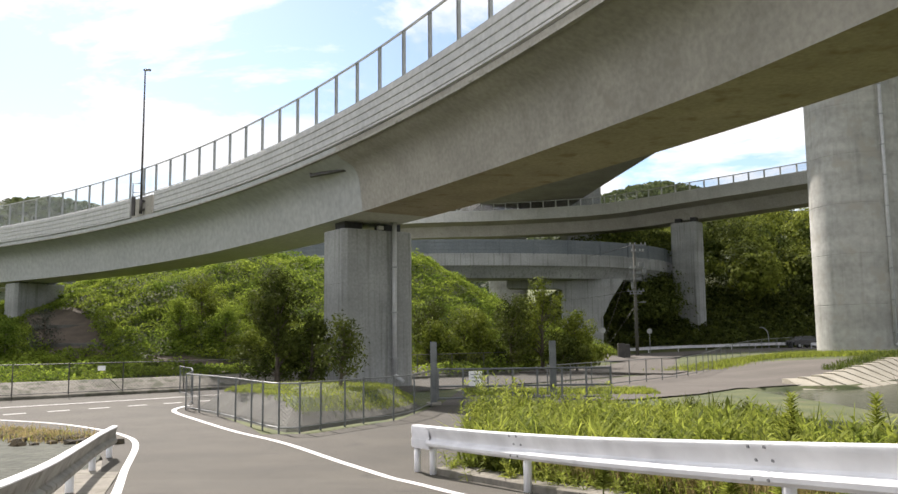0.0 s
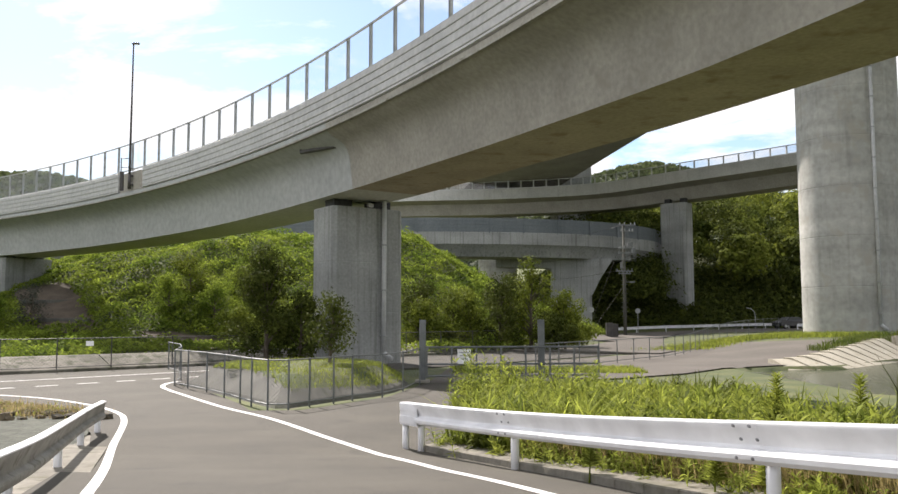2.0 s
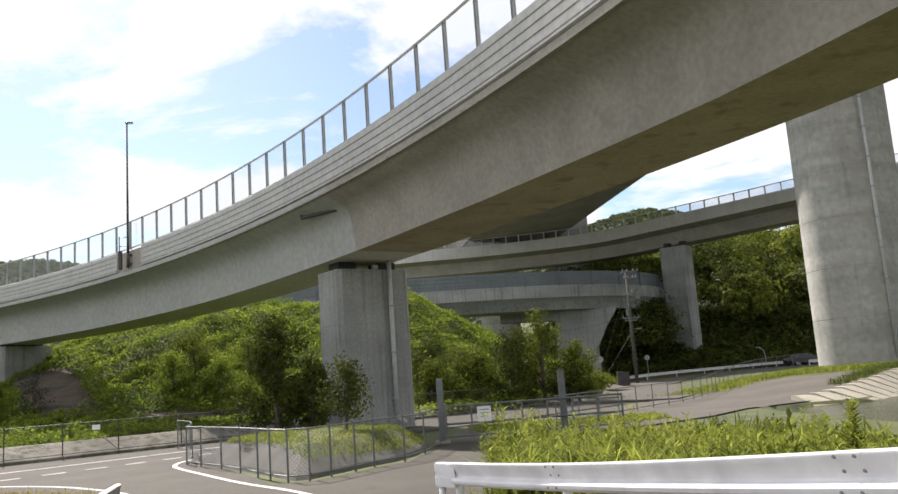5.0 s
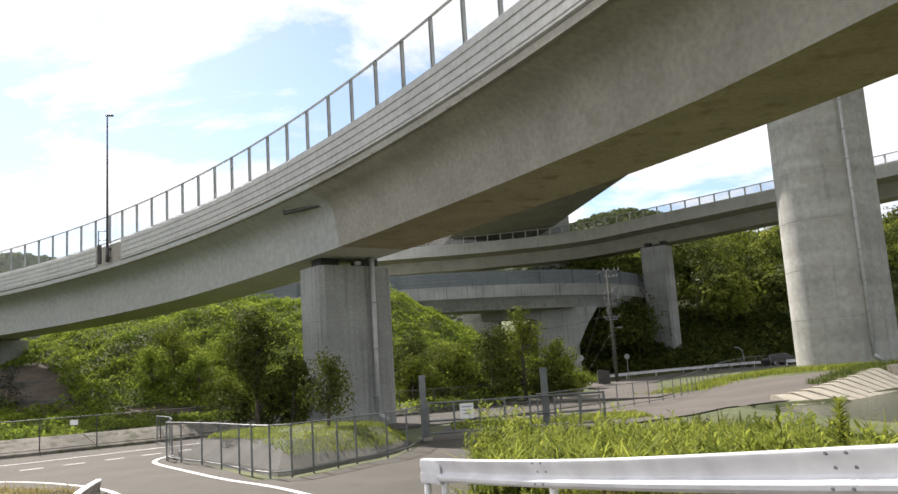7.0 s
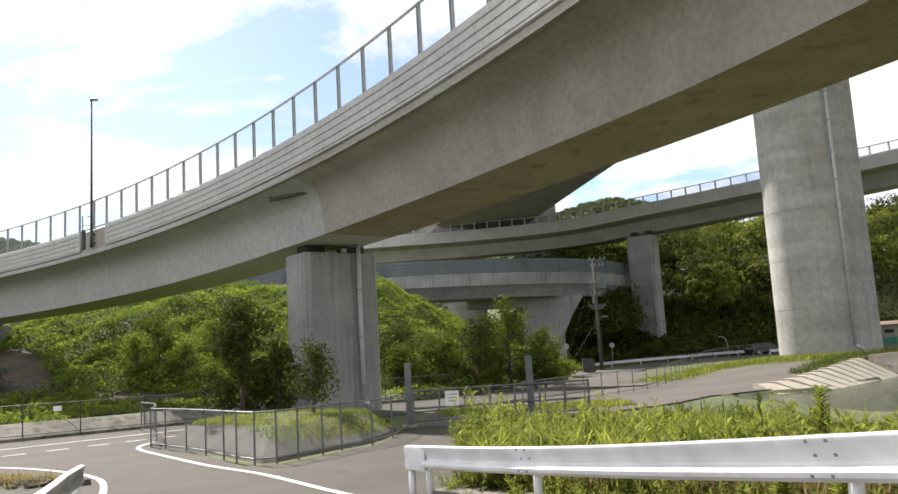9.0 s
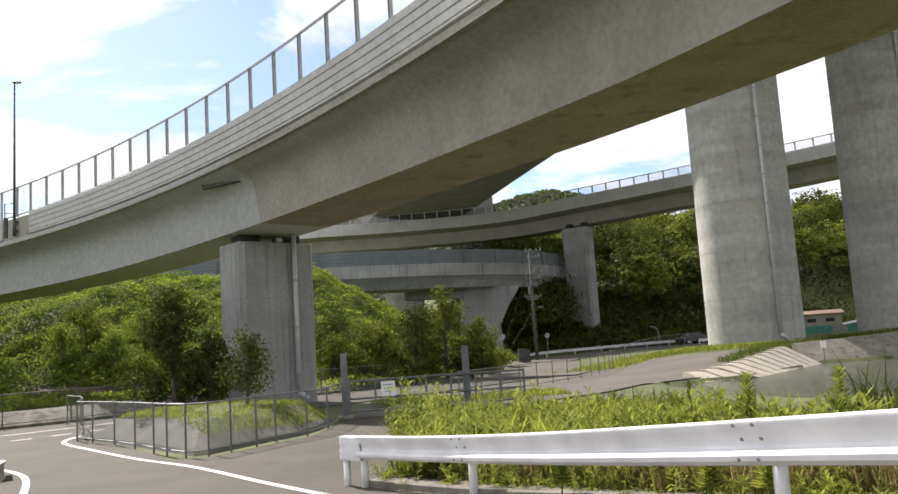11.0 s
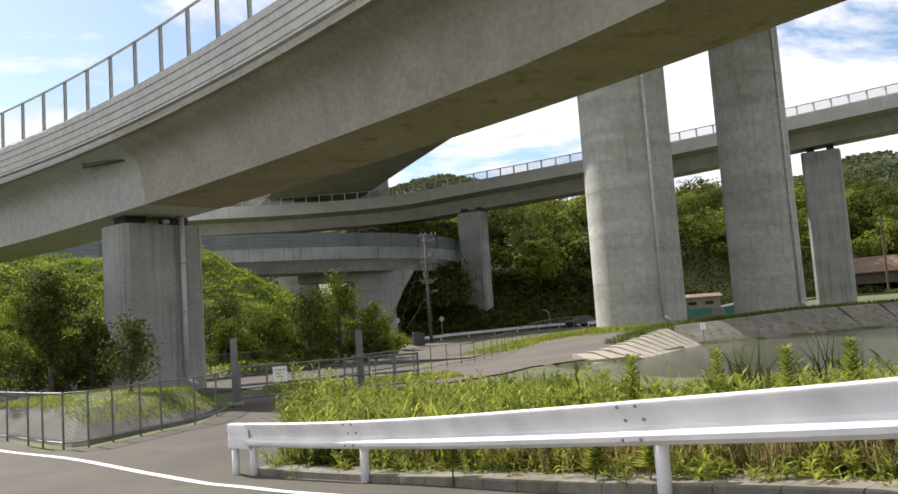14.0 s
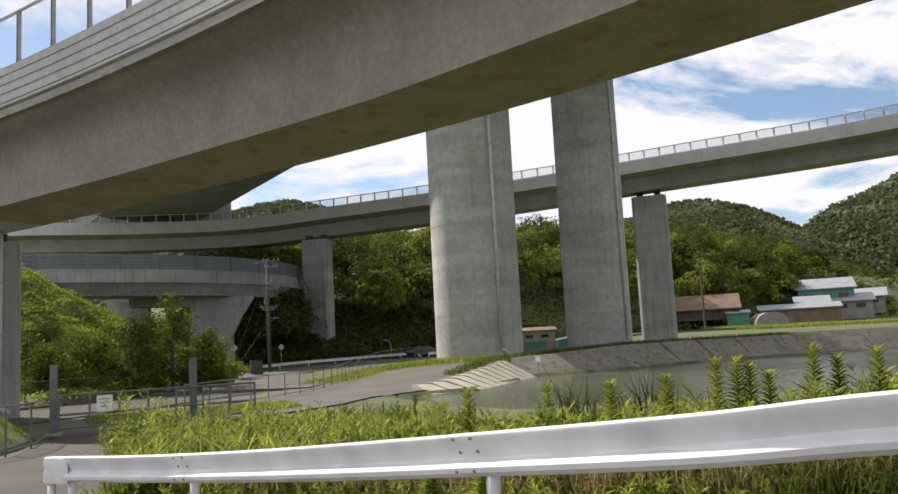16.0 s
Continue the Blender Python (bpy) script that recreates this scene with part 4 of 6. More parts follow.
for h0, h1, r in ((0.42, 0.78, 0.088), (0.445, 0.57, 0.098), (0.655, 0.765, 0.098)):
    ang = math.atan2(e1.y - e0.y, e1.x - e0.x)
    ring = []
    for a in np.linspace(-90, 90, 13):
        q = e1 + Vector((math.cos(ang + radians(a)), math.sin(ang + radians(a)), 0)) * r
        ring.append(q)
    ring = [e0 + Vector((math.cos(ang - math.pi / 2), math.sin(ang - math.pi / 2), 0)) * r] + ring + [e0 + Vector((math.cos(ang + math.pi / 2), math.sin(ang + math.pi / 2), 0)) * r]
    lo_, hi_ = [bm.verts.new((q.x, q.y, h0)) for q in ring], [bm.verts.new((q.x, q.y, h1)) for q in ring]
    for i in range(len(ring) - 1):
        bm.faces.new((lo_[i], lo_[i + 1], hi_[i + 1], hi_[i]))
    bm.faces.new(hi_), bm.faces.new(list(reversed(lo_)))
bmesh.ops.recalc_face_normals(bm, faces=bm.faces)
part("rail_end", bm, WHITE_RAIL, rail1, "rounded white end piece")
for q in ((-0.17, 14.22),):
    bm = bmesh.new()
    rod(bm, (*q, -0.2), (*q, 0.45), 0.057, seg=14)
    part("post", bm, WHITE_RAIL, rail1, smooth=True)

left_posts = [(-2.3, 0.2), (-2.6, 4.2), (-3.5, 7.9), (-4.78, 11.7), (-5.78, 14.7), (-6.2, 16.4)]
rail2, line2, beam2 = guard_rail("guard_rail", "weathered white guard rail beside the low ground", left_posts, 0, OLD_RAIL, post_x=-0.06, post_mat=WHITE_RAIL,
                                 base=lambda x, y: float(np.interp(y, [0.2, 4.2, 7.9, 11.7, 14.7, 16.4], [0.68, 0.46, 0.23, 0.0, -0.15, -0.18])))
bm = bmesh.new()
box(bm, (-6.22, 16.46, 0.42), (0.12, 0.10, 0.33), bevel=0.04)
part("rail_end", bm, OLD_RAIL, rail2)

# Sunlight on the beam's top, put in as a thin white strip.
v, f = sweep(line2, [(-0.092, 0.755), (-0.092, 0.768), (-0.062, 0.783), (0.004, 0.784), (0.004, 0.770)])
raw("sunlit_top_edge", v, f, WHITE_RAIL, beam2, "white strip standing for the sunlit beam top")

# kerbs
kerb_line = spline([(x + 0.14, y + 0.06, float(rise(y))) for x, y in RAIL_LINE], 0.6)
kerb = thing("kerb", "mossy concrete kerb stones under the guard rail", "kerb", kind="structure")
for a, b in zip(kerb_line, kerb_line[1:]):
    q, r = a.lerp(b, 0.008), a.lerp(b, 0.992)
    v, f = sweep([q, r], [(-0.08, -0.2), (-0.07, 0.085), (-0.05, 0.10), (0.55, 0.11), (0.55, -0.2)])
    raw("kerb_stone", v, f, CONCRETE_DIRTY_SHADED, kerb)
kerb2 = thing("kerb", "low concrete strip under the short guard rail", "kerb", kind="structure")
for a, b in zip(line2[::3], line2[3::3]):
    v, f = sweep([a.lerp(b, 0.008), a.lerp(b, 0.992)], [(-0.42, -0.1), (-0.42, 0.15), (0.40, 0.16), (0.40, -0.4)])
    raw("kerb_stone", v, f, CONCRETE_DIRTY_SHADED, kerb2)
flat("gravel_strip", [(-8.0, 19.27), (-9.0, 20.2), (-10.14, 21.28), (-11.75, 22.5), (-16, 21.6), (-16, 19.2), (-11.5, 20.0), (-9.35, 19.35), (-8.2, 18.7)], 0.012, DRY, "strip of dry yellow gravel and grass", "ground")
flat("green_sheet", [(-6.35, 16.2), (-7.1, 18.0), (-8.15, 19.1), (-9.4, 19.5), (-11.5, 20.1), (-16, 19.4), (-30, 12), (-24, 2), (-3.4, 2), (-4.2, 8), (-5.3, 12)], 0.004, GREEN_ROCK, "grey-green bare rock sheet below the road", "ground")


# ---- chain link fences ----
def wire_panel(a, b, h0, h1, step, half):
    """Crossing diagonal wires between two posts, as thin flat strips."""
    a, b = Vector(a), Vector(b)
    L, H = (b - a).length, h1 - h0
    d = (b - a) / L
    out = []
    for sgn in (1, -1):
        s = -H
        while s < L:
            s0, s1 = s, s + H
            c0, c1 = max(0.0, s0), min(L, s1)
            if c1 > c0:
                u0, u1 = (c0 - s0), (c1 - s0)
                if sgn < 0:
                    u0, u1 = H - u0, H - u1
                p, q = a + d * c0 + Vector((0, 0, h0 + u0)), a + d * c1 + Vector((0, 0, h0 + u1))
                w = Vector((0, 0, half))
                out.append((p - w, p + w, q + w, q - w))
            s += step
    return out


def link_fence(name, label, posts, tall, base=0.0, top_rail=True, wire=0.12, mat=None, post_w=0.05, half=0.004):
    t = thing(name, label, "fence")
    mat = mat or DARK_STEEL
    m0 = None
    quads = []
    for i, (x, y) in enumerate(posts):
        g = float(height(x, y)) + base
        if m0 is None:
            bm = bmesh.new()
            rod(bm, (0, 0, -0.1), (0, 0, tall + 0.03), post_w / 2, seg=8)
            m0 = part("post", bm, mat, t)
            m0.matrix_local = pose(x, y, g)
        else:
            again(m0, pose(x, y, g), t)
        if i + 1 < len(posts):
            x2, y2 = posts[i + 1]
            g2 = float(height(x2, y2)) + base
            quads += wire_panel((x, y, g), (x2, y2, g2), 0.06, tall, wire, half)
            if top_rail:
                for hh in (tall, 0.08):
                    bm = bmesh.new()
                    rod(bm, (x, y, g + hh), (x2, y2, g2 + hh), 0.019, seg=6)
                    part("rail", bm, mat, t)
    q = fast_quads("wire_mesh", np.array([[tuple(c) for c in z] for z in quads]), mat, t)
    tagged(q, "thin crossing fence wires", kind="stuff")
    return t


yard_posts = [(-11.6, 36.4), (-10.2, 33.6), (-9.2, 30.6), (-8.45, 27.6), (-7.7, 26.6), (-6.7, 25.2), (-5.8, 23.8), (-5.0, 22.4), (-4.5, 21.55), (-3.9, 20.7), (-3.4, 20.75), (-3.0, 21.45), (-2.5, 22.25), (-2.1, 23.05), (-1.35, 23.9), (-0.85, 25.4), (-0.45, 28.4)]
link_fence("chain_link_fence", "grey chain link fence round a small grassy mound", yard_posts, 1.15, 0.02, mat=GATE_STEEL, wire=0.10, half=0.004)
far_posts = [(-31, 26), (-27.5, 27.6), (-24.5, 29.2), (-21.5, 30.6), (-19, 31.9), (-17.2, 33.2), (-15.6, 34.6), (-14.0, 36.2), (-12.0, 38.1), (-10.0, 40.2), (-8.0, 42.3), (-6.0, 44.5), (-4, 46.7), (-2, 49), (0, 51.3), (2, 53.8), (3.6, 56.2)]
link_fence("chain_link_fence", "dark chain link fence along the foot of the embankment", far_posts, 1.25, 0.12, wire=0.14, half=0.004)
wall_low = thing("low_wall", "low stained concrete wall along the cross road, darkened for shade", "wall", kind="structure")
for (ax, ay), (bx, by) in zip(far_posts, far_posts[1:]):
    a, b = Vector((ax, ay, 0)), Vector((bx, by, 0))
    v, f = sweep([a.lerp(b, 0.004), a.lerp(b, 0.996)], [(-0.1, -0.3), (-0.1, 0.10), (-0.02, 0.14), (1.4, 0.60), (1.65, 0.62), (1.65, -0.3)])
    raw("wall_block", v, f, WALL_STAINED_SHADED, wall_low)
bm = bmesh.new()
box(bm, (-14.6, 35.4, 1.15), (0.32, 0.02, 0.2))
tagged(part("fence_sign", bm, SIGN_WHITE), "small white sign on the dark fence", "sign")
back_posts = [(4.0, 33.8), (7.0, 38.5), (10, 43), (13, 47.5), (15.6, 52.5), (18, 58), (20.5, 63), (24, 68), (28.5, 71.5)]
dense = spline([(x, y, 0) for x, y in back_posts], 2.2)
link_fence("chain_link_fence", "thin grey fence along the far side of the yard", [(p.x, p.y) for p in dense], 1.1, 0.05, mat=GATE_STEEL, wire=0.16, half=0.004)

# grassy mound inside the fence
ring0 = [(-8.2, 27.7), (-7.5, 26.8), (-5.6, 24.0), (-4.35, 21.9), (-3.8, 21.05), (-3.45, 21.1), (-2.3, 23.2), (-1.6, 24.2), (-1.1, 25.6), (-0.75, 28.0), (-1.6, 31.0), (-3.6, 33.5), (-6.2, 33.0), (-7.8, 30.4)]
cx, cy = -4.3, 27.6
GRASS_EDGE = [0.72, 0.70, 0.70, 0.74, 0.80, 0.84, 0.88, 0.90, 0.90, 0.90, 0.9, 0.9, 0.9, 0.8]


def mound_ring(scale, h):
    return [(cx + (x - cx) * s, cy + (y - cy) * s, h(s)) for (x, y), s in zip(ring0, scale)]


def mound_height(s):
    return 0.08 + 0.58 * min(1.0, (0.97 - s) / 0.27)


def mound_blades(r, n):
    """Places on the grassy top, in whole and in part bare."""
    a = r.uniform(0, 2 * np.pi, n)
    ang = np.array([math.atan2(y - cy, x - cx) % (2 * np.pi) for x, y in ring0])
    far_ = np.array([math.hypot(x - cx, y - cy) for x, y in ring0])
    o = np.argsort(ang)
    reach = np.interp(a, ang[o], (far_ * np.array(GRASS_EDGE))[o], period=2 * np.pi)
    d = np.sqrt(r.random(n)) * reach * 1.03
    x, y = cx + np.cos(a) * d, cy + np.sin(a) * d
    k = lumps(x, y, 0.5) + r.random(n) > 0.25
    return x[k], y[k]


rings = [mound_ring([1.0] * 14, lambda s: -0.05), mound_ring([0.97] * 14, mound_height), mound_ring(GRASS_EDGE, mound_height)]
verts, faces, n = sum(rings, []), [], len(ring0)
for k in range(2):
    faces += [(k * n + j, k * n + (j + 1) % n, (k + 1) * n + (j + 1) % n, (k + 1) * n + j) for j in range(n)]
mound = thing("planting_mound", "grey concrete edged mound with patchy grass on top", "mound", kind="structure")
raw("concrete_skirt", verts, faces, CONCRETE_SKIRT, mound)
inner = mound_ring([min(0.66, g) for g in GRASS_EDGE], lambda s: 0.66)
soil = rings[2] + inner + [(cx, cy, 0.74)]
raw("soil_top", soil, [(j, (j + 1) % n, n + (j + 1) % n, n + j) for j in range(n)] + [(n + j, n + (j + 1) % n, 2 * n) for j in range(n)], SOIL, mound)


# ---- gate ----
gate = thing("sliding_gate", "grey steel sliding gate between two tall posts", "gate")
G0, G1 = Vector((-0.38, 29.0, 0)), Vector((3.75, 29.4, 0))
for p in (G0, G1):
    bm = bmesh.new()
    box(bm, (p.x, p.y, 1.07), (0.22, 0.22, 2.14), bevel=0.015)
    post = part("gate_post", bm, GATE_STEEL, gate, "tall square steel gate post")
    bm = bmesh.new()
    box(bm, (p.x, p.y, 0.04), (0.5, 0.5, 0.1), bevel=0.02)
    part("base_block", bm, CONCRETE, post)
for h in (0.22, 0.62, 1.2):
    bm = bmesh.new()
    a, b = G0 + Vector((0.15, -0.16, h)), Vector((5.75, 29.45, h))
    rod(bm, a, b, 0.035, seg=8)
    part("gate_rail", bm, GATE_STEEL, gate)
for k in range(8):
    bm = bmesh.new()
    q = (G0 + Vector((0.15, -0.16, 0))).lerp(Vector((5.75, 29.45, 0)), k / 7)
    box(bm, (q.x, q.y, 0.7), (0.06, 0.06, 1.08))
    part("gate_stile", bm, GATE_STEEL, gate)
qs = wire_panel(G0 + Vector((0.15, -0.16, 0)), (5.75, 29.45, 0), 0.1, 1.2, 0.12, 0.004)
tagged(fast_quads("wire_mesh", np.array([[tuple(c) for c in z] for z in qs]), GATE_STEEL, gate), "thin crossing gate wires", kind="stuff")
sign = thing("notice_board", "white notice board with faded print on the gate", "sign", (1.05, 28.93, 0.62))
bm = bmesh.new()
box(bm, (0, 0, 0.26), (0.46, 0.015, 0.5))
part("board", bm, SIGN_WHITE, sign)
for k in range(3):
    bm = bmesh.new()
    box(bm, (0, -0.010, 0.40 - 0.11 * k), (0.34 - 0.05 * k, 0.006, 0.028))
    part("print_bar", bm, SIGN_DARK, sign)
wsign = thing("notice_board", "small white notice on the pond wall", "sign", (28.3, 49.2, 0.1))
bm = bmesh.new()
box(bm, (0, 0, 0.85), (0.36, 0.02, 0.42))
part("board", bm, SIGN_WHITE, wsign)
bm = bmesh.new()
rod(bm, (0, 0.03, -0.4), (0, 0.03, 1.0), 0.03, seg=8)
part("post", bm, GATE_STEEL, wsign)


# ---- far roadside ----
far_rail_posts = [(p.x, p.y) for p in spline([(19.5, 102, 0), (24.5, 103.4, 0), (31, 105.3, 0), (44, 111.2, 0), (60, 117, 0), (84, 121.5, 0)], 4.0)]
guard_rail("guard_rail", "long white guard rail along the far road", far_rail_posts)
guard_rail("guard_rail", "white guard rail on the near side of the far road", [(p.x, p.y) for p in spline([(42, 100.5, 0), (54, 105.2, 0), (72, 110.5, 0)], 4.0)])

pole = thing("utility_pole", "grey concrete utility pole with cross arms, boxes and wires", "utility pole", (18.05, 84.0, float(height(18.05, 84.0))))
bm = bmesh.new()
rod(bm, (0, 0, -0.5), (0, 0, 11.5), 0.18, 0.12, 14)
part("pole", bm, CONCRETE_SKIRT, pole, smooth=True)
for h, w, o in ((11.35, 1.7, 0.35), (10.7, 1.3, 0.3), (9.0, 1.5, 0.25), (8.5, 1.2, 0.0), (7.9, 1.0, 0.1), (6.7, 1.7, 0.0), (6.45, 1.2, 0.0)):
    bm = bmesh.new()
    box(bm, (o, -0.17, h), (w, 0.10, 0.10))
    arm = part("cross_arm", bm, GATE_STEEL, pole)
    for q in (-0.44, -0.16, 0.2, 0.44):
        bm = bmesh.new()
        rod(bm, (o + q * w, -0.17, h + 0.04), (o + q * w, -0.17, h + 0.15), 0.06, 0.05, 8)
        rod(bm, (o + q * w, -0.17, h + 0.15), (o + q * w, -0.17, h + 0.27), 0.045, 0.03, 8)
        part("insulator", bm, POST_GREY if h > 8.8 else GATE_STEEL, arm)
for c, d in (((0.95, -0.1, 8.75), (0.35, 0.3, 0.6)), ((0.62, -0.12, 9.35), (0.5, 0.35, 0.5)), ((-0.28, -0.1, 7.3), (0.22, 0.25, 0.7))):
    bm = bmesh.new()
    box(bm, c, d, bevel=0.04)
    box(bm, (c[0] / 2, c[1], c[2] - d[2] * 0.3), (abs(c[0]), 0.06, 0.06))
    part("switch_box", bm, GATE_STEEL, pole)
for k in range(9):
    bm = bmesh.new()
    rod(bm, (-0.3, 0, 2.2 + k * 0.45), (0.3, 0, 2.2 + k * 0.45), 0.018, seg=5)
    part("climbing_peg", bm, GATE_STEEL, pole)
bm = bmesh.new()
box(bm, (0.75, -0.1, 5.6), (0.5, 0.12, 0.14), bevel=0.02)
box(bm, (0.4, -0.05, 5.6), (0.5, 0.05, 0.05))
part("lamp_arm", bm, GATE_STEEL, pole)
for a, b in (((-0.5, -0.1, 9.0), (-3.6, 2, 0.2)), ((-0.1, 0, 5.2), (-3.3, 2, 0.3)), ((0.4, 0, 11.3), (9, 40, 14)), ((-0.4, 0, 11.3), (-3, 38, 14)), ((0, 0, 6.9), (-14, -12, 5.4))):
    bm = bmesh.new()
    pts = [Vector(a).lerp(Vector(b), k / 8) - Vector((0, 0, 0.5 * math.sin(math.pi * k / 8) if b[2] > 1 else 0)) for k in range(9)]
    for p, q in zip(pts, pts[1:]):
        rod(bm, p, q, 0.018, seg=5)
    part("wire", bm, DARK_STEEL, pole)
for (x, y), h in (((15.0, 86.0), 2.6), ((22.0, 96), 3.0)):
    rs = thing("road_sign", "round pale road sign seen from behind on a thin post", "road sign", (x, y, float(height(x, y))))
    bm = bmesh.new()
    rod(bm, (0, 0, -0.2), (0, 0, h), 0.035, seg=8)
    part("post", bm, POST_GREY, rs)
    bm = bmesh.new()
    rod(bm, (0, -0.04, h - 0.3), (0, -0.055, h - 0.3), 0.3, seg=20)
    part("disc", bm, POST_GREY, rs)
for (x, y) in ((15.5, 79), (16.2, 80)):
    bx = thing("roadside_box", "dark green roadside cabinet by the pole", "cabinet", (x, y, float(height(x, y))))
    bm = bmesh.new()
    box(bm, (0, 0, 0.65), (0.6, 0.5, 1.4), bevel=0.03)
    part("body", bm, DARK_STEEL, bx)
far_lamp = thing("street_lamp", "curved arm street lamp beside the far road", "street lamp", (40.5, 110.0, float(height(40.5, 110))))
bm = bmesh.new()
pts = [Vector((0, 0, 0)), Vector((0, 0, 1.6)), Vector((-0.15, 0, 2.3)), Vector((-0.6, 0, 2.7)), Vector((-1.1, 0, 2.75))]
for p, q in zip(pts, pts[1:]):
    rod(bm, p, q, 0.06, seg=8)
part("pole", bm, POST_GREY, far_lamp)


def car(name, label, at, turn, paint_):
    t = thing(name, label, "car", at, turn)
    side = [(-2.1, 0.35), (-2.15, 0.75), (-1.95, 0.95), (-1.2, 1.02), (-0.55, 1.45), (0.95, 1.48), (1.75, 1.05), (2.1, 0.95), (2.15, 0.4)]
    bm = bmesh.new()
    lo_ = [bm.verts.new((x, -0.82 + (0.12 if z > 1.2 else 0), z)) for x, z in side]
    hi_ = [bm.verts.new((x, 0.82 - (0.12 if z > 1.2 else 0), z)) for x, z in side]
    bm.faces.new(lo_), bm.faces.new(list(reversed(hi_)))
    for i in range(len(side)):
        bm.faces.new((lo_[i], hi_[i], hi_[(i + 1) % len(side)], lo_[(i + 1) % len(side)]))
    bmesh.ops.recalc_face_normals(bm, faces=bm.faces)
    bmesh.ops.bevel(bm, geom=bm.edges[:], offset=0.06, segments=2, affect="EDGES")
    part("body", bm, paint_, t)
    for s in (-1, 1):
        bm = bmesh.new()
        vs = [bm.verts.new((x, s * 0.80, z)) for x, z in ((-1.0, 1.06), (-0.5, 1.38), (0.9, 1.40), (1.45, 1.08))]
        bm.faces.new(vs)
        part("side_window", bm, WINDOW_DARK, t)
        for x in (-1.35, 1.3):
            bm = bmesh.new()
            rod(bm, (x, s * 0.62, 0.32), (x, s * 0.84, 0.32), 0.32, seg=18)
            wh = part("wheel", bm, TYRE, t)
            bm = bmesh.new()
            rod(bm, (x, s * 0.84, 0.32), (x, s * 0.855, 0.32), 0.19, seg=14)
            part("rim", bm, POST_GREY, wh)
    return t


car("car", "dark parked car on the far road", (43.4, 106.2, float(height(43.4, 106.2)) + 0.1), 22, CAR_PAINT)


# ---- village ----
def gable(name, label, at, turn, w, d, wall_h, roof_h, wall_mat, roof_mat, eave=0.6, windows=0):
    t = thing(name, label, "house", at, turn)
    bm = bmesh.new()
    box(bm, (0, 0, wall_h / 2 - 0.5), (w, d, wall_h + 1))
    vs = [bm.verts.new(q) for q in ((-w / 2, -d / 2, wall_h), (-w / 2, d / 2, wall_h), (-w / 2, 0, wall_h + roof_h), (w / 2, -d / 2, wall_h), (w / 2, d / 2, wall_h), (w / 2, 0, wall_h + roof_h))]
    bm.faces.new((vs[0], vs[2], vs[1])), bm.faces.new((vs[3], vs[4], vs[5]))
    wall = part("wall", bm, wall_mat, t)
    bm = bmesh.new()
    k = roof_h / (d / 2)
    for s in (-1, 1):
        a = [(-w / 2 - eave, s * (d / 2 + eave), wall_h - eave * k), (w / 2 + eave, s * (d / 2 + eave), wall_h - eave * k), (w / 2 + eave, 0, wall_h + roof_h), (-w / 2 - eave, 0, wall_h + roof_h)]
        lo_ = [bm.verts.new(q) for q in a]
        hi_ = [bm.verts.new((q[0], q[1], q[2] + 0.18)) for q in a]
        bm.faces.new(lo_), bm.faces.new(list(reversed(hi_)))
        for i in range(4):
            bm.faces.new((lo_[i], hi_[i], hi_[(i + 1) % 4], lo_[(i + 1) % 4]))
    bmesh.ops.recalc_face_normals(bm, faces=bm.faces)
    part("roof", bm, roof_mat, t)
    for i in range(windows):
        x = (i - (windows - 1) / 2) * w / (windows + 0.3)
        bm = bmesh.new()
        box(bm, (x, -d / 2 - 0.03, wall_h * 0.6), (w / (windows + 2), 0.08, wall_h * 0.35))
        wi = part("window", bm, WALL_PALE, t)
        bm = bmesh.new()
        box(bm, (x, -d / 2 - 0.075, wall_h * 0.6), (w / (windows + 2) - 0.2, 0.02, wall_h * 0.35 - 0.2))
        part("pane", bm, WINDOW_DARK, wi)
    return t


def on(x, y, dz=0.0):
    return (x, y, float(height(x, y)) + dz)


gable("house", "two-storey house with green upper walls and pale grey roof", on(148, 132, 2.4), -40, 11, 8, 5.0, 2.0, WALL_GREEN, ROOF_PALE, windows=3)
gable("house", "low wing with pale tiled roof beside the house", on(150, 127, 1.6), -44, 8, 5, 3.0, 1.3, WALL_PALE, ROOF_PALE, windows=2)
gable("house", "low house with pale walls and grey tiled roof", on(163, 134, 2.6), -50, 8, 6, 3.0, 1.6, WALL_PALE, ROOF_PALE, windows=2)
gable("house", "small house with grey roof behind the shed", on(140, 128, 1.6), -42, 6, 5, 2.6, 1.4, WALL_PALE, ROOF_PALE, windows=2)
gable("shed", "long purple-brown sheet-metal farm shed", on(134, 126, 0.6), -42, 15, 6, 2.6, 0.9, ROOF_BROWN, ROOF_GREY, 0.4)
gable("shed", "low rust-brown roofed barn near the pond", on(110, 132, 0.4), -40, 20, 9, 1.2, 2.6, EARTH, ROOF_RUST, 0.5)
gable("shed", "dark grey farm shed beside the field", on(152, 108, 0.2), -50, 8, 6, 3.0, 1.2, DARK_STEEL, ROOF_GREY, 0.4)
gable("shed", "small green sheet-metal hut", on(115, 123, 0.4), -35, 4.0, 3, 2.4, 0.4, WALL_GREEN, ROOF_GREY, 0.3)
gable("shed", "pale office hut behind the tall piers", on(60, 104, 1.0), -25, 5, 4, 1.8, 0.4, WALL_PALE, ROOF_BROWN, 0.3, windows=2)
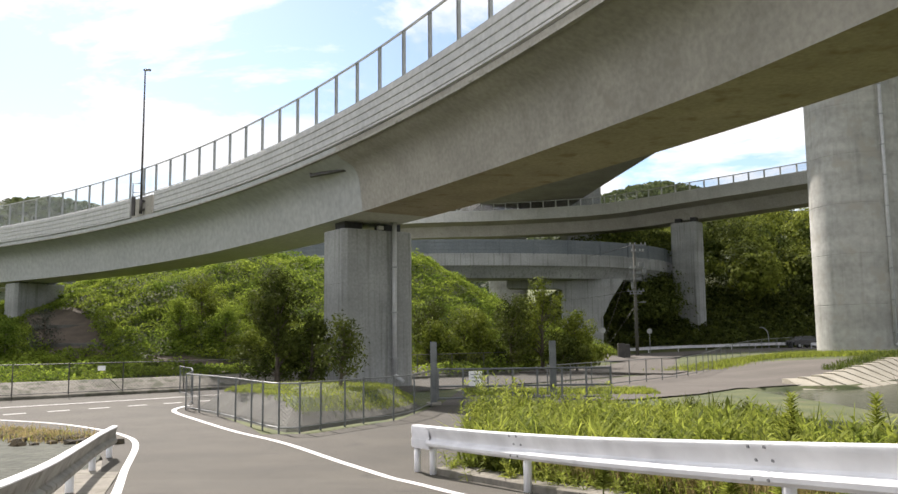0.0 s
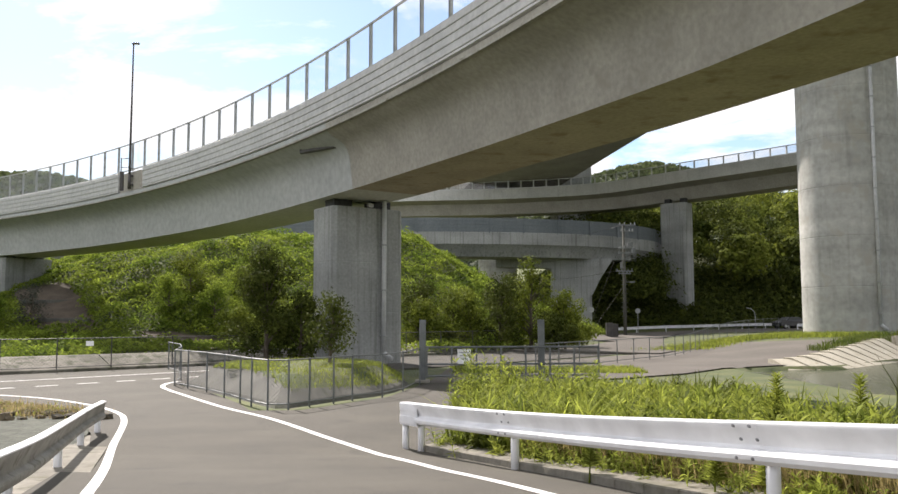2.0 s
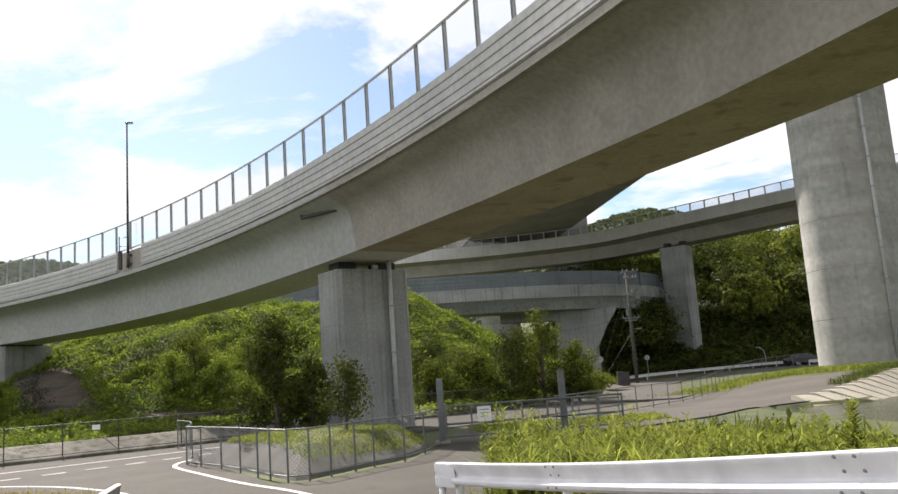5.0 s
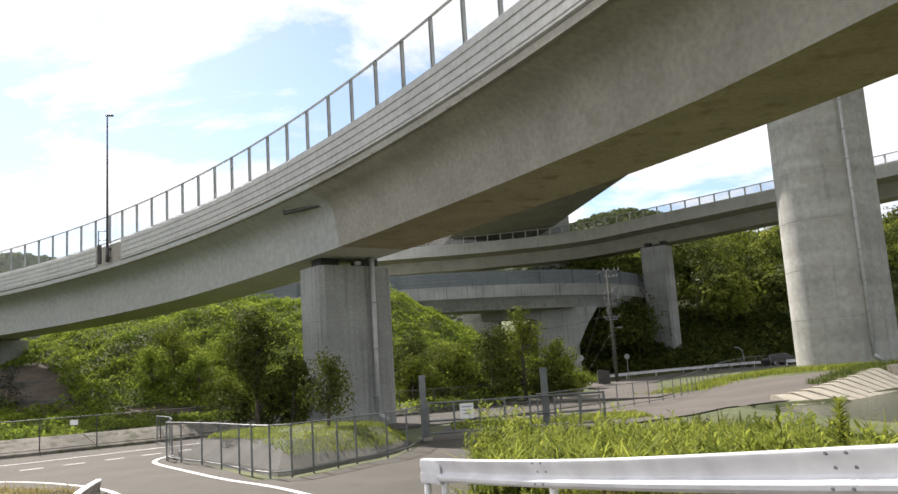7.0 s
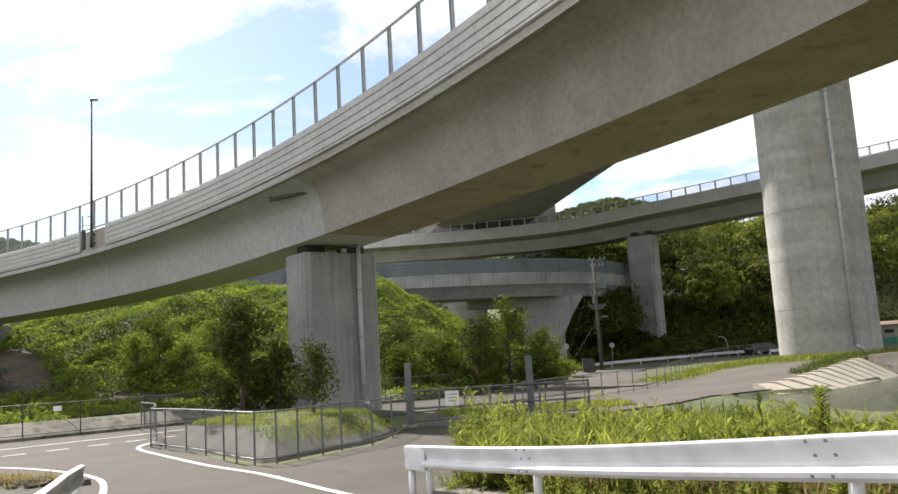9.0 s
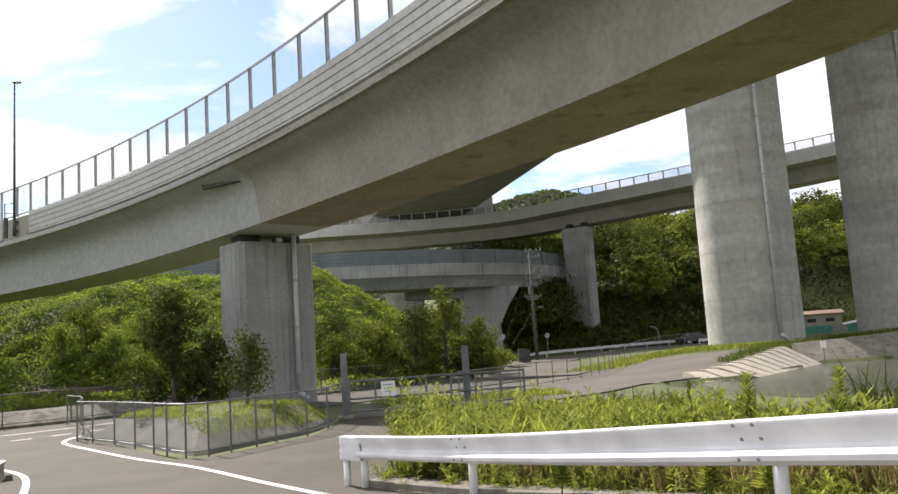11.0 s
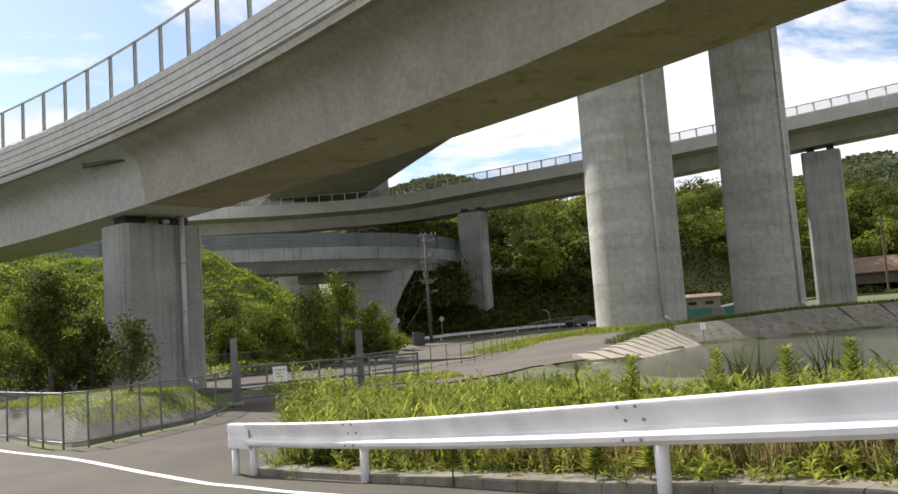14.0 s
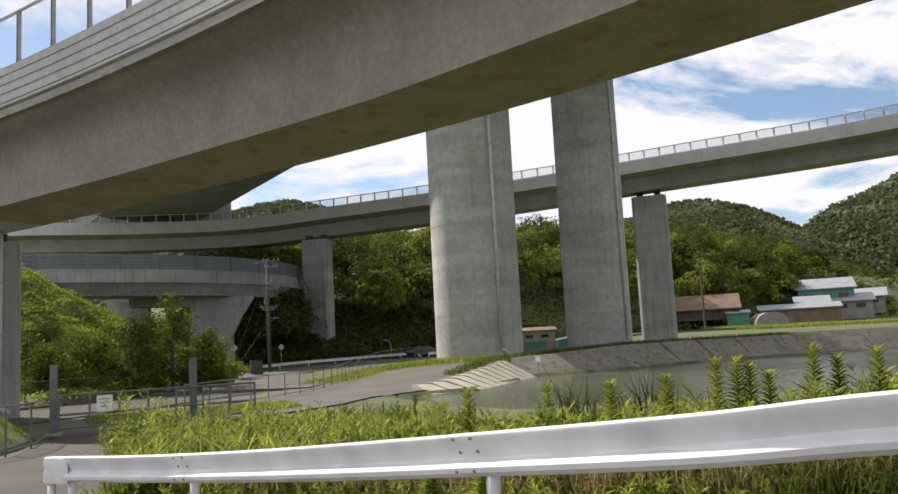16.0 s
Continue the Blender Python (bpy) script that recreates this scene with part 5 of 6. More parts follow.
greenhouse = thing("greenhouse", "white rounded plastic greenhouse tunnel", "greenhouse", on(120, 120.5, 0.3), -35)
bm = bmesh.new()
arc = [(3.0 * math.cos(a), 2.4 * math.sin(a)) for a in np.linspace(0, math.pi, 13)]
lo_, hi_ = [bm.verts.new((x, -5, z)) for x, z in arc], [bm.verts.new((x, 5, z)) for x, z in arc]
for i in range(12):
    bm.faces.new((lo_[i], lo_[i + 1], hi_[i + 1], hi_[i]))
bm.faces.new(lo_), bm.faces.new(list(reversed(hi_)))
part("tunnel", bm, WALL_PALE, greenhouse)
vp = thing("utility_pole", "thin brown utility pole beside the barn", "utility pole", on(101, 116))
bm = bmesh.new()
rod(bm, (0, 0, -0.4), (0, 0, 12.5), 0.2, 0.13, 10)
part("pole", bm, BARK, vp)
bm = bmesh.new()
box(bm, (0, 0, 11.9), (1.6, 0.1, 0.1))
part("cross_arm", bm, DARK_STEEL, vp)
fence_g = thing("hoarding", "low green and white hoarding behind the tall piers", "hoarding", on(47, 80), -20)
for k in range(10):
    bm = bmesh.new()
    box(bm, (k * 1.25 - 4, 0, 0.35), (1.2, 0.06, 0.9))
    part("panel", bm, WALL_GREEN if k % 4 else WALL_PALE, fence_g)


# ---- vegetation ----
rng = np.random.default_rng(7)


def stuff(ob, label, category):
    return tagged(ob, label, category, kind="stuff")


# vines and shrubs over the embankment
def on_hill(n, x0, x1, y0, y1):
    x, y = rng.uniform(x0, x1, n), rng.uniform(y0, y1, n)
    return x, y


def keep_hill(x, y):
    foot = hill_foot(x)
    bare = ((np.abs(x + 27.4 + (y - 61.5) * 0.72) < 2.3) & (y > 62.5) & (y < 71.5)) | ((np.abs(x + 19) < 3.4) & (np.abs(y - 60.0) < 1.6))
    clear = np.abs(x - np.interp(y, [50, 54, 64, 78, 91, 100], [5, 7.5, 13, 19, 24.5, 33])) > 4.6
    # Front limit steps back past x = -20: dark soil stands in for shadow.
    return (y > np.minimum(foot - 3.0 - 3 * rng.random(len(x)), np.interp(x, [-34, -26, -20.5, -17.5, -8], [38, 40, 42, 54, 56]))) & ~bare & (height(x, y) < 11.5) & clear & (x < np.interp(y, [54, 64, 78, 91], [8, 9, 14, 19]))


x, y = on_hill(430000, -62, 17, 36, 100)
k = keep_hill(x, y)
x, y = x[k], y[k]
cover = 0.35 + 0.5 * np.clip(lumps(x, y, 1.6) + 0.3, 0, 1) + 0.35 * np.clip(lumps(x + 9, y - 4, 0.7), 0, 1)
z = height(x, y) + cover * rng.uniform(0.15, 1.0, len(x)) ** 0.5
stuff(fast_quads("vine_cover", leaves(rng, np.stack([x, y, z], 1), 0.19, 0.75, up=0.7), LEAF_HILL), "bright green vines and shrubs covering the embankment", "vegetation")
# shrub clumps on the embankment
clumps, faces_out = [], []
for _ in range(520):
    cx_, cy_ = rng.uniform(-60, 15), rng.uniform(46, 90)
    if not keep_hill(np.array([cx_]), np.array([cy_]))[0]:
        continue
    r = rng.uniform(0.5, 1.3)
    m = int(90 * r)
    d = rng.normal(size=(m, 3))
    d /= np.linalg.norm(d, axis=1, keepdims=True)
    p = d * r * rng.uniform(0.6, 1.05, (m, 1)) * (1, 1, 0.9)
    p[:, 2] = np.abs(p[:, 2]) + 0.2
    clumps.append(p + (cx_, cy_, float(height(cx_, cy_))))
    faces_out.append(d * (1, 1, 0.5) + (0, 0, 0.4))
stuff(fast_quads("shrub_clumps", leaves(rng, np.concatenate(clumps), 0.24, 0.7, out=np.concatenate(faces_out)), LEAF_HILL), "rounded green shrubs on the embankment", "vegetation")


def tree(name, label, at, tall, wide, seed, mat=None, leaf=0.17, count=2600, low=0.25, group=""):
    r = np.random.default_rng(seed)
    t = thing(name, label, "tree", at, 0, group)
    bm = bmesh.new()
    top = Vector((r.normal() * 0.1, r.normal() * 0.1, tall * 0.8))
    rod(bm, (0, 0, -0.2), tuple(top * 0.5), 0.035 * tall ** 0.8, 0.02 * tall ** 0.8, 8)
    rod(bm, tuple(top * 0.5), tuple(top), 0.02 * tall ** 0.8, 0.012, 8)
    centres = []
    for i in range(int(14 + tall * 3)):
        h = tall * (low + (0.97 - low) * (i + r.random()) / (14 + tall * 3))
        f = (h / tall - low) / (1 - low)
        reach = wide / 2 * (0.35 + 1.1 * math.sin(math.pi * min(1, 0.12 + f * 0.9)) ** 0.8) * r.uniform(0.45, 0.95) * (1 - 0.45 * f)
        a = r.uniform(0, 2 * math.pi)
        e = Vector((math.cos(a) * reach, math.sin(a) * reach, h + 0.15 * reach))
        b = top * (max(0.15, h / tall - 0.12))
        rod(bm, tuple(b), tuple(e), 0.018 * tall ** 0.5, 0.006, 5)
        centres.append((e, 0.30 + 0.12 * wide * r.uniform(0.6, 1.2)))
        centres.append((b.lerp(e, 0.55), 0.25 + 0.10 * wide * r.uniform(0.6, 1.1)))
    part("trunk", bm, BARK, t, "thin brown trunk with limbs")
    pts, face = [], []
    per = max(20, count // len(centres))
    for c, rad in centres:
        d = r.normal(size=(per, 3))
        d /= np.linalg.norm(d, axis=1, keepdims=True)
        pts.append(d * rad * r.uniform(0.25, 1.0, (per, 1)) ** 0.6 * (1, 1, 0.75) + tuple(c))
        face.append(d)
    tagged(fast_quads("crown", leaves(r, np.concatenate(pts), leaf, 0.5, out=np.concatenate(face)), mat or LEAF_TREE, t), "leafy crown with gaps")
    return t


tree("tree", "dark green bushy tree beside the grey pier", (-7.75, 38.0, 0.0), 5.4, 3.2, 11, LEAF_TREE, leaf=0.15, count=11000, low=0.12)
tree("tree", "small dark green tree close to the pier", (-6.3, 38.6, 0.0), 3.4, 1.9, 12, LEAF_TREE, count=3000, low=0.12)
tree("tree", "young slim tree on the fenced mound", (-3.45, 28.0, 0.68), 2.35, 1.35, 13, leaf=0.12, count=1900)
for i, (x, y, h, w) in enumerate(((-1.6, 57, 4.2, 3.6), (0.8, 58, 3.6, 3.2), (1.9, 56.5, 3.8, 2.8), (3.9, 56.5, 4.5, 2.8), (6.1, 57.5, 5.7, 3.0), (8.3, 56.5, 3.6, 2.4), (7.4, 56, 2.2, 2.6), (9.6, 60.5, 2.4, 3.0), (-1.4, 54, 3.0, 2.6), (4.9, 60, 4.6, 3.4))):
    tree("tree", "green roadside tree at the foot of the embankment", (x, y, float(height(x, y))), h * 1.12, w * 1.12, 30 + i, LEAF_MID if i % 3 else LEAF_TREE, 0.19, 4200, 0.10, "trees along the embankment foot")
for i, (x, y, h, w) in enumerate(((-17.5, 64.5, 4.2, 4.0), (-13.0, 62.5, 4.6, 3.8), (-21.0, 64.5, 4.0, 3.6), (-15.0, 61.0, 3.0, 3.4), (-10.2, 57.5, 3.6, 3.0), (-20.5, 68.0, 4.2, 4.0), (-33.0, 61.5, 3.4, 3.2), (-36.5, 60.5, 4.0, 4.4), (-16.5, 69.0, 3.6, 3.6))):
    tree("tree", "mid green shrubby tree growing on the embankment", (x, y, float(height(x, y))), h * 0.85, w * 0.9, 60 + i, LEAF_MID if i % 2 else LEAF_HILL, 0.18, 3200, 0.08, "trees on the embankment")
tree("shrub", "pale grey-green shrub beside the bare terrace", (-31.0, 63.0, float(height(-31.0, 63.0))), 3.4, 2.4, 90, GREEN_ROCK, 0.14, 1500, 0.15)

# bare earth under the ramp, its brown darkened for shade, with two ledges
def earth_patch(x0, x1, y0, y1, lean):
    xs, ys = np.linspace(x0, x1, 15), np.linspace(y0, y1, 18)
    v, f = [], []
    for y in ys:
        for x in xs:
            sk = (y - y0) * -lean
            v.append((x + sk, y, float(height(x + sk, y)) + 0.12 + 0.05 * math.sin(x * 3 + y * 2)))
    for j in range(len(ys) - 1):
        for i in range(len(xs) - 1):
            a = j * len(xs) + i
            f.append((a, a + 1, a + len(xs) + 1, a + len(xs)))
    return tagged(raw("earth_patch", v, f, EARTH, smooth=1), "bare brown earth with the ramp's shade in its colour", "ground", kind="structure")


earth_patch(-30.4, -24.6, 61.5, 72.5, 0.72)
earth_patch(-22.5, -15.5, 58.2, 61.8, 0.0)
for y in (68.0, 64.0):
    x = -27.4 - (y - 61.5) * 0.72
    bm = bmesh.new()
    box(bm, (x, y, float(height(x, y)) + 0.12), (4.6, 0.45, 0.34), bevel=0.05)
    tagged(part("ledge", bm, CONCRETE_SKIRT), "low concrete ledge across the bare earth", "ledge", kind="structure")


# woodland on the right slope
def crowns(n, x0, x1, y0, y1, lo, hi, per, leaf, test=None):
    """Tree crowns, each built up of rounded leafy clumps; the points and the way that the leaves face."""
    out, face = [], []
    for _ in range(n):
        x, y = rng.uniform(x0, x1), rng.uniform(y0, y1)
        g = float(height(x, y))
        if test and not test(x, y, g):
            continue
        h = rng.uniform(lo, hi)
        r = h * rng.uniform(0.28, 0.45)
        m = 9
        c = rng.normal(size=(m, 3))
        c /= np.linalg.norm(c, axis=1, keepdims=True)
        c[:, 2] = np.abs(c[:, 2]) * 1.3 - 0.45
        c = c * (r, r, h * 0.36) * rng.uniform(0.55, 0.95, (m, 1)) + (x, y, g + h * 0.6)
        k = per // m
        for q in c:
            d = rng.normal(size=(k, 3))
            d /= np.linalg.norm(d, axis=1, keepdims=True)
            d[:, 2] = np.where(d[:, 2] < -0.5, -d[:, 2], d[:, 2])
            out.append(q + d * r * rng.uniform(0.36, 0.6) * (1, 1, 0.8) * rng.uniform(0.75, 1.08, (k, 1)))
            face.append(d)
    return np.concatenate(out), np.concatenate(face)


far_line = np.array([(p.x, p.y) for p in far_way])


def rail_edge(x):
    return np.interp(x, [8, 14, 19.5, 24.5, 31, 44, 60, 84, 130], [104, 102.5, 103.2, 104.6, 106.5, 112.6, 118.4, 123, 128])


def off_road(x, y, g):
    return np.hypot(far_line[:, 0] - x, far_line[:, 1] - y).min() > 5.5 and y > rail_edge(x) + 1.5 and np.hypot(x - 31.4, y - 113.4) > 4 and np.hypot(x - 15.9, y - 106.3) > 6


wood, face = crowns(380, 17, 175, 104, 172, 6, 10.5, 720, 0.8, lambda x, y, g: g > 4.5 and off_road(x, y, g))
stuff(fast_quads("woodland", leaves(rng, wood, 0.52, 0.75, up=0.6, out=face), LEAF_WOOD), "dense green woodland on the slope", "woodland")
dark_wood, face = crowns(270, 17, 175, 104, 172, 6, 12, 720, 0.8, lambda x, y, g: g > 4.5 and off_road(x, y, g))
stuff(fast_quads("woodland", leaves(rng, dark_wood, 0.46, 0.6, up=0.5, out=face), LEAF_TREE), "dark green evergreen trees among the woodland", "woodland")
shade, face = crowns(46, 22.5, 28.0, 107.5, 114, 6, 9, 380, 0.8, lambda x, y, g: np.hypot(x - 31.4, y - 113.4) > 4.5 and np.hypot(x - 15.9, y - 106.3) > 6.5)
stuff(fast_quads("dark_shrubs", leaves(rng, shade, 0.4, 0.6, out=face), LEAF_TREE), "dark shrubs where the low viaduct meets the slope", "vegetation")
bam, face = crowns(260, 60, 150, 122, 168, 7, 11, 150, 0.8, lambda x, y, g: g > 6 and math.sin(x * .13) + math.cos(y * .2 + x * .05) > 0.55)
stuff(fast_quads("bamboo_grove", leaves(rng, bam, 0.75, 0.4, droop=0.8, up=0.3, out=face), LEAF_BAMBOO), "lighter green bamboo standing among the woodland", "woodland")
# Undergrowth takes the darkest leaf colour to stand for the slope's shade.
x, y = np.r_[rng.uniform(14, 130, 50000), rng.uniform(20, 75, 70000)], np.r_[rng.uniform(94, 150, 50000), rng.uniform(102, 126, 70000)]
g = height(x, y)
k = (g > 0.7) & (y > rail_edge(x))
p = np.stack([x, y, g + rng.uniform(0.05, 1.3, len(x))], 1)[k]
stuff(fast_quads("undergrowth", leaves(rng, p, 0.45, 0.7, up=0.6), LEAF_TREE), "undergrowth with the slope's shade in its dark leaves", "vegetation")
vil, face = crowns(420, 85, 200, 112, 165, 1.5, 6, 150, 0.6, lambda x, y, g: off_road(x, y, g) and min(abs(x - 112) + abs(y - 132), abs(x - 133) + abs(y - 130), abs(x - 146) + abs(y - 129), abs(x - 121) + abs(y - 121), abs(x - 140) + abs(y - 118), abs(x - 128) + abs(y - 116)) > 12)
stuff(fast_quads("village_trees", leaves(rng, vil, 0.5, 0.7, out=face), LEAF_WOOD), "low trees and hedges round the farm buildings", "vegetation")


# distant ridges
def ridge(name, label, prof, y_top, deep, low, leaf, seed, n):
    r = np.random.default_rng(seed)
    xs = np.arange(prof[0][0], prof[-1][0] + 1, 6.0)
    tops = np.interp(xs, [p[0] for p in prof], [p[1] for p in prof])
    fr = np.linspace(0, 1, 16)
    vv = []
    for f_ in np.r_[fr, 1.25]:
        up_ = math.sin(min(f_, 1) * math.pi / 2) if f_ <= 1 else 0.5
        z_ = low + (tops - low) * up_ + lumps(xs, np.full_like(xs, f_ * 60), 14.0) * (3.0 if f_ <= 1 else 0) * up_
        vv += list(zip(xs, np.full_like(xs, y_top - deep * (1 - f_)), z_))
    m = len(xs)
    ff_ = [(j * m + i, j * m + i + 1, (j + 1) * m + i + 1, (j + 1) * m + i) for j in range(len(fr)) for i in range(m - 1)]
    t = raw(name, vv, ff_, FAR_WOOD, smooth=True)
    tagged(t, label, "hill", kind="structure")
    fx, ff2 = r.uniform(xs[0], xs[-1], n), r.uniform(0.0, 1.0, n) ** 0.8
    tz = low + (np.interp(fx, xs, tops) - low) * np.sin(ff2 * np.pi / 2)
    pts = np.stack([fx, y_top - deep * (1 - ff2), tz + r.uniform(-2.5, 1.8, n)], 1)
    q = fast_quads("treetops", leaves(r, pts, leaf, 0.8, up=0.5), LEAF_FAR)
    tagged(q, "treetops over the distant hill", "woodland", kind="stuff")


ridge("distant_hill", "far wooded ridge behind the viaducts", [(-420, 58), (-250, 62), (-221, 65), (-205, 70), (-190, 70), (-174, 67), (-150, 60), (-120, 57), (0, 56), (50, 62), (70, 69), (81, 72), (93, 74.5), (104, 72.5), (114, 70), (128, 62), (160, 58), (240, 58), (300, 70), (325, 79), (343, 81), (361, 79), (387, 69), (406, 63), (440, 55), (520, 50)], 400, 120, 10, 2.4, 3, 90000)
ridge("distant_hill", "wooded hill rising behind the village", [(325, 20), (340, 38), (357, 53), (373, 63), (392, 70), (411, 76), (446, 90), (490, 108), (560, 126), (680, 130)], 330, 130, 6, 2.3, 4, 60000)
ridge("distant_hill", "wooded knoll behind the farm buildings", [(120, 20), (150, 34), (185, 40), (215, 46), (245, 40), (275, 26), (310, 14)], 245, 60, 8, 1.8, 5, 30000)


# ---- weeds beside the road ----
WAY = spline([(x, y, 0) for x, y in RAIL_LINE], 0.1)
WAY_N = normals(WAY)
WAY_P, WAY_N = np.array([(p.x, p.y) for p in WAY]), np.array([(p.x, p.y) for p in WAY_N])


def beside(r, n, depth, power=1.3, near=0.6, s0=0.0, s1=0.8):
    """Points on the verge behind the guard rail."""
    k_ = (r.uniform(s0, s1, n) * (len(WAY_P) - 1)).astype(int)
    off = near + r.random(n) ** power * depth
    p_ = WAY_P[k_] + WAY_N[k_] * off[:, None] + r.normal(size=(n, 2)) * 0.05
    return p_[:, 0], p_[:, 1], off


def weed_field(n, seed, depth, tall, leaf, near=0.9, past=True):
    """Leafy weeds in clumps of a few stems; the stems, the lower leaves and the bright upper leaves."""
    r = np.random.default_rng(seed)
    x, y, off = beside(r, n, depth, 1.2, near)
    k = y < near_edge(x) + 1.0
    x, y, off = x[k], y[k], off[k]
    # the strip goes on beyond the end of the rail
    xe, ye = r.uniform(0.4, 7.0, n // 3), r.uniform(13.0, 20.0, n // 3)
    ke = (xe > 0.5 + 0.10 * (ye - 14) + 0.25 * np.sin(ye * 2.1)) & (xe > (14.0 - ye) * 0.6 + 0.6) & past
    x, y, off = np.r_[x, xe[ke]], np.r_[y, ye[ke]], np.r_[off, np.full(ke.sum(), 2.0)]
    top = tall * np.clip(r.normal(0.78, 0.2, len(x)), 0.35, 1.3) * (0.85 + 0.3 * lumps(x, y, 1.1))
    top = top * np.interp(x, [2.5, 5.5], [1.0, 0.74]) * np.clip(0.5 + off / 2.4, 0.5, 1)
    stems, low, high = [], [], []
    for cx_, cy_, ch in zip(x, y, top):
        for _ in range(r.integers(3, 8)):
            bx, by = cx_ + r.normal() * 0.13, cy_ + r.normal() * 0.13
            h = ch * r.uniform(0.7, 1.08)
            base = np.array([bx, by, float(height(bx, by))])
            tip = base + (r.normal() * 0.09, r.normal() * 0.09, h)
            w = np.array([0.006, 0, 0])
            stems.append([base - w, base + w, tip + w * 0.5, tip - w * 0.5])
            m = int(12 + 22 * h)
            f_ = np.sort(r.uniform(0.2, 1.0, m))
            a = np.arange(m) * 2.4 + r.uniform(0, 6) + r.normal(size=m) * 0.3
            ln = leaf * (1.2 - 0.5 * f_) * r.uniform(0.65, 1.25, m)
            c = base + (tip - base) * f_[:, None]
            out = np.stack([np.cos(a), np.sin(a), 0.15 + 1.5 * (f_ - 0.35) + r.normal(size=m) * 0.2], 1)
            out /= np.linalg.norm(out, axis=1, keepdims=True)
            side_ = np.stack([-np.sin(a), np.cos(a), 0 * a], 1)
            mid = c + out * ln[:, None] * 0.45
            end = c + out * ln[:, None] - np.array([0, 0, 1]) * (ln * r.uniform(0.05, 0.45, m))[:, None]
            wd = (ln * r.uniform(0.075, 0.13, m))[:, None]
            q = np.stack([c, mid + side_ * wd, end, mid - side_ * wd], 1)
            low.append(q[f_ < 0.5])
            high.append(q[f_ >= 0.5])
    return np.array(stems), np.concatenate(low), np.concatenate(high)


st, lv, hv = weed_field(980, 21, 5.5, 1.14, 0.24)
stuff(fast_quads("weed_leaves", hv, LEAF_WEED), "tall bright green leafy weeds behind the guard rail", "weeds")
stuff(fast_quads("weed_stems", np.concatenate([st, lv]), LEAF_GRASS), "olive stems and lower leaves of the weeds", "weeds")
st, lv, hv = weed_field(330, 23, 0.8, 0.62, 0.15, 0.42, False)
stuff(fast_quads("weed_leaves", np.concatenate([st, lv, hv]), LEAF_WEED), "low leafy weeds along the kerb under the guard rail", "weeds")


def blades(n, seed, place, lo, hi, width, bend, mat, name, label):
    r = np.random.default_rng(seed)
    x, y = place(r, n)
    g = height(x, y)
    h = r.uniform(lo, hi, len(x))
    a = r.uniform(0, 2 * np.pi, len(x))
    d = np.stack([np.cos(a), np.sin(a), 0 * a], 1)
    sd = np.stack([-np.sin(a), np.cos(a), 0 * a], 1) * width
    b0 = np.stack([x, y, g], 1)
    b = r.uniform(0.3, 1.0, len(x)) * bend
    m = b0 + d * (h * b * 0.35)[:, None] + np.stack([0 * h, 0 * h, h * 0.62], 1)
    t_ = b0 + d * (h * b)[:, None] + np.stack([0 * h, 0 * h, h * (1 - 0.35 * b)], 1)
    q = np.concatenate([np.stack([b0 - sd, b0 + sd, m + sd * 0.8, m - sd * 0.8], 1), np.stack([m - sd * 0.8, m + sd * 0.8, t_ + sd * 0.08, t_ - sd * 0.08], 1)])
    return stuff(fast_quads(name, q, mat), label, "grass")


def verge(depth, s0=0.0, s1=0.85, near=0.6):
    return lambda r, n: beside(r, n, depth, 1.5, near, s0, s1)[:2]


blades(700, 44, verge(5.0, 0.3, 0.85, 0.8), 0.6, 1.15, 0.014, 0.7, LEAF_GRASS, "reed_blades", "olive blades standing between the weeds")
blades(9000, 31, verge(2.5), 0.2, 0.6, 0.006, 0.8, LEAF_GRASS, "verge_grass", "green grass blades along the kerb")
blades(24000, 32, verge(1.3, 0.10), 0.2, 0.72, 0.005, 0.9, LEAF_DRY, "dry_verge_grass", "straw coloured dry grass along the kerb")
blades(1500, 33, verge(5.0, 0.0, 0.22), 0.75, 1.3, 0.02, 0.75, LEAF_WEED, "reed_blades", "broad reed-like blades near the rail end")
blades(1900, 38, lambda r, n: (r.uniform(1.2, 6.5, n), r.uniform(14.0, 19, n)), 0.7, 1.2, 0.022, 0.8, LEAF_WEED, "reed_blades", "broad reed-like blades beyond the rail end")
blades(4200, 36, verge(0.7, 0.50, 0.85, 0.35), 0.3, 0.6, 0.006, 1.0, LEAF_GRASS, "verge_grass", "long bending grass tuft under the guard rail")


def tuft(cx_, cy_, n, seed, lo, hi):
    return blades(n, seed, lambda r, m: (cx_ + r.normal(size=m) * 0.25, cy_ + r.normal(size=m) * 0.25), lo, hi, 0.012, 0.75, LEAF_TREE, "sword_grass", "dark tuft of long sword-like grass")


tuft(6.6, 10.9, 80, 41, 1.1, 1.75)
tuft(7.4, 10.4, 60, 42, 1.0, 1.6)
tuft(8.8, 10.0, 30, 43, 0.7, 1.2)
turf = blades(15000, 34, mound_blades, 0.04, 0.15, 0.010, 0.9, LEAF_WEED, "mound_grass", "short patchy grass on the fenced mound")
co = np.empty(len(turf.data.vertices) * 3, dtype=np.float32)
turf.data.vertices.foreach_get("co", co)
co = co.reshape(-1, 3)
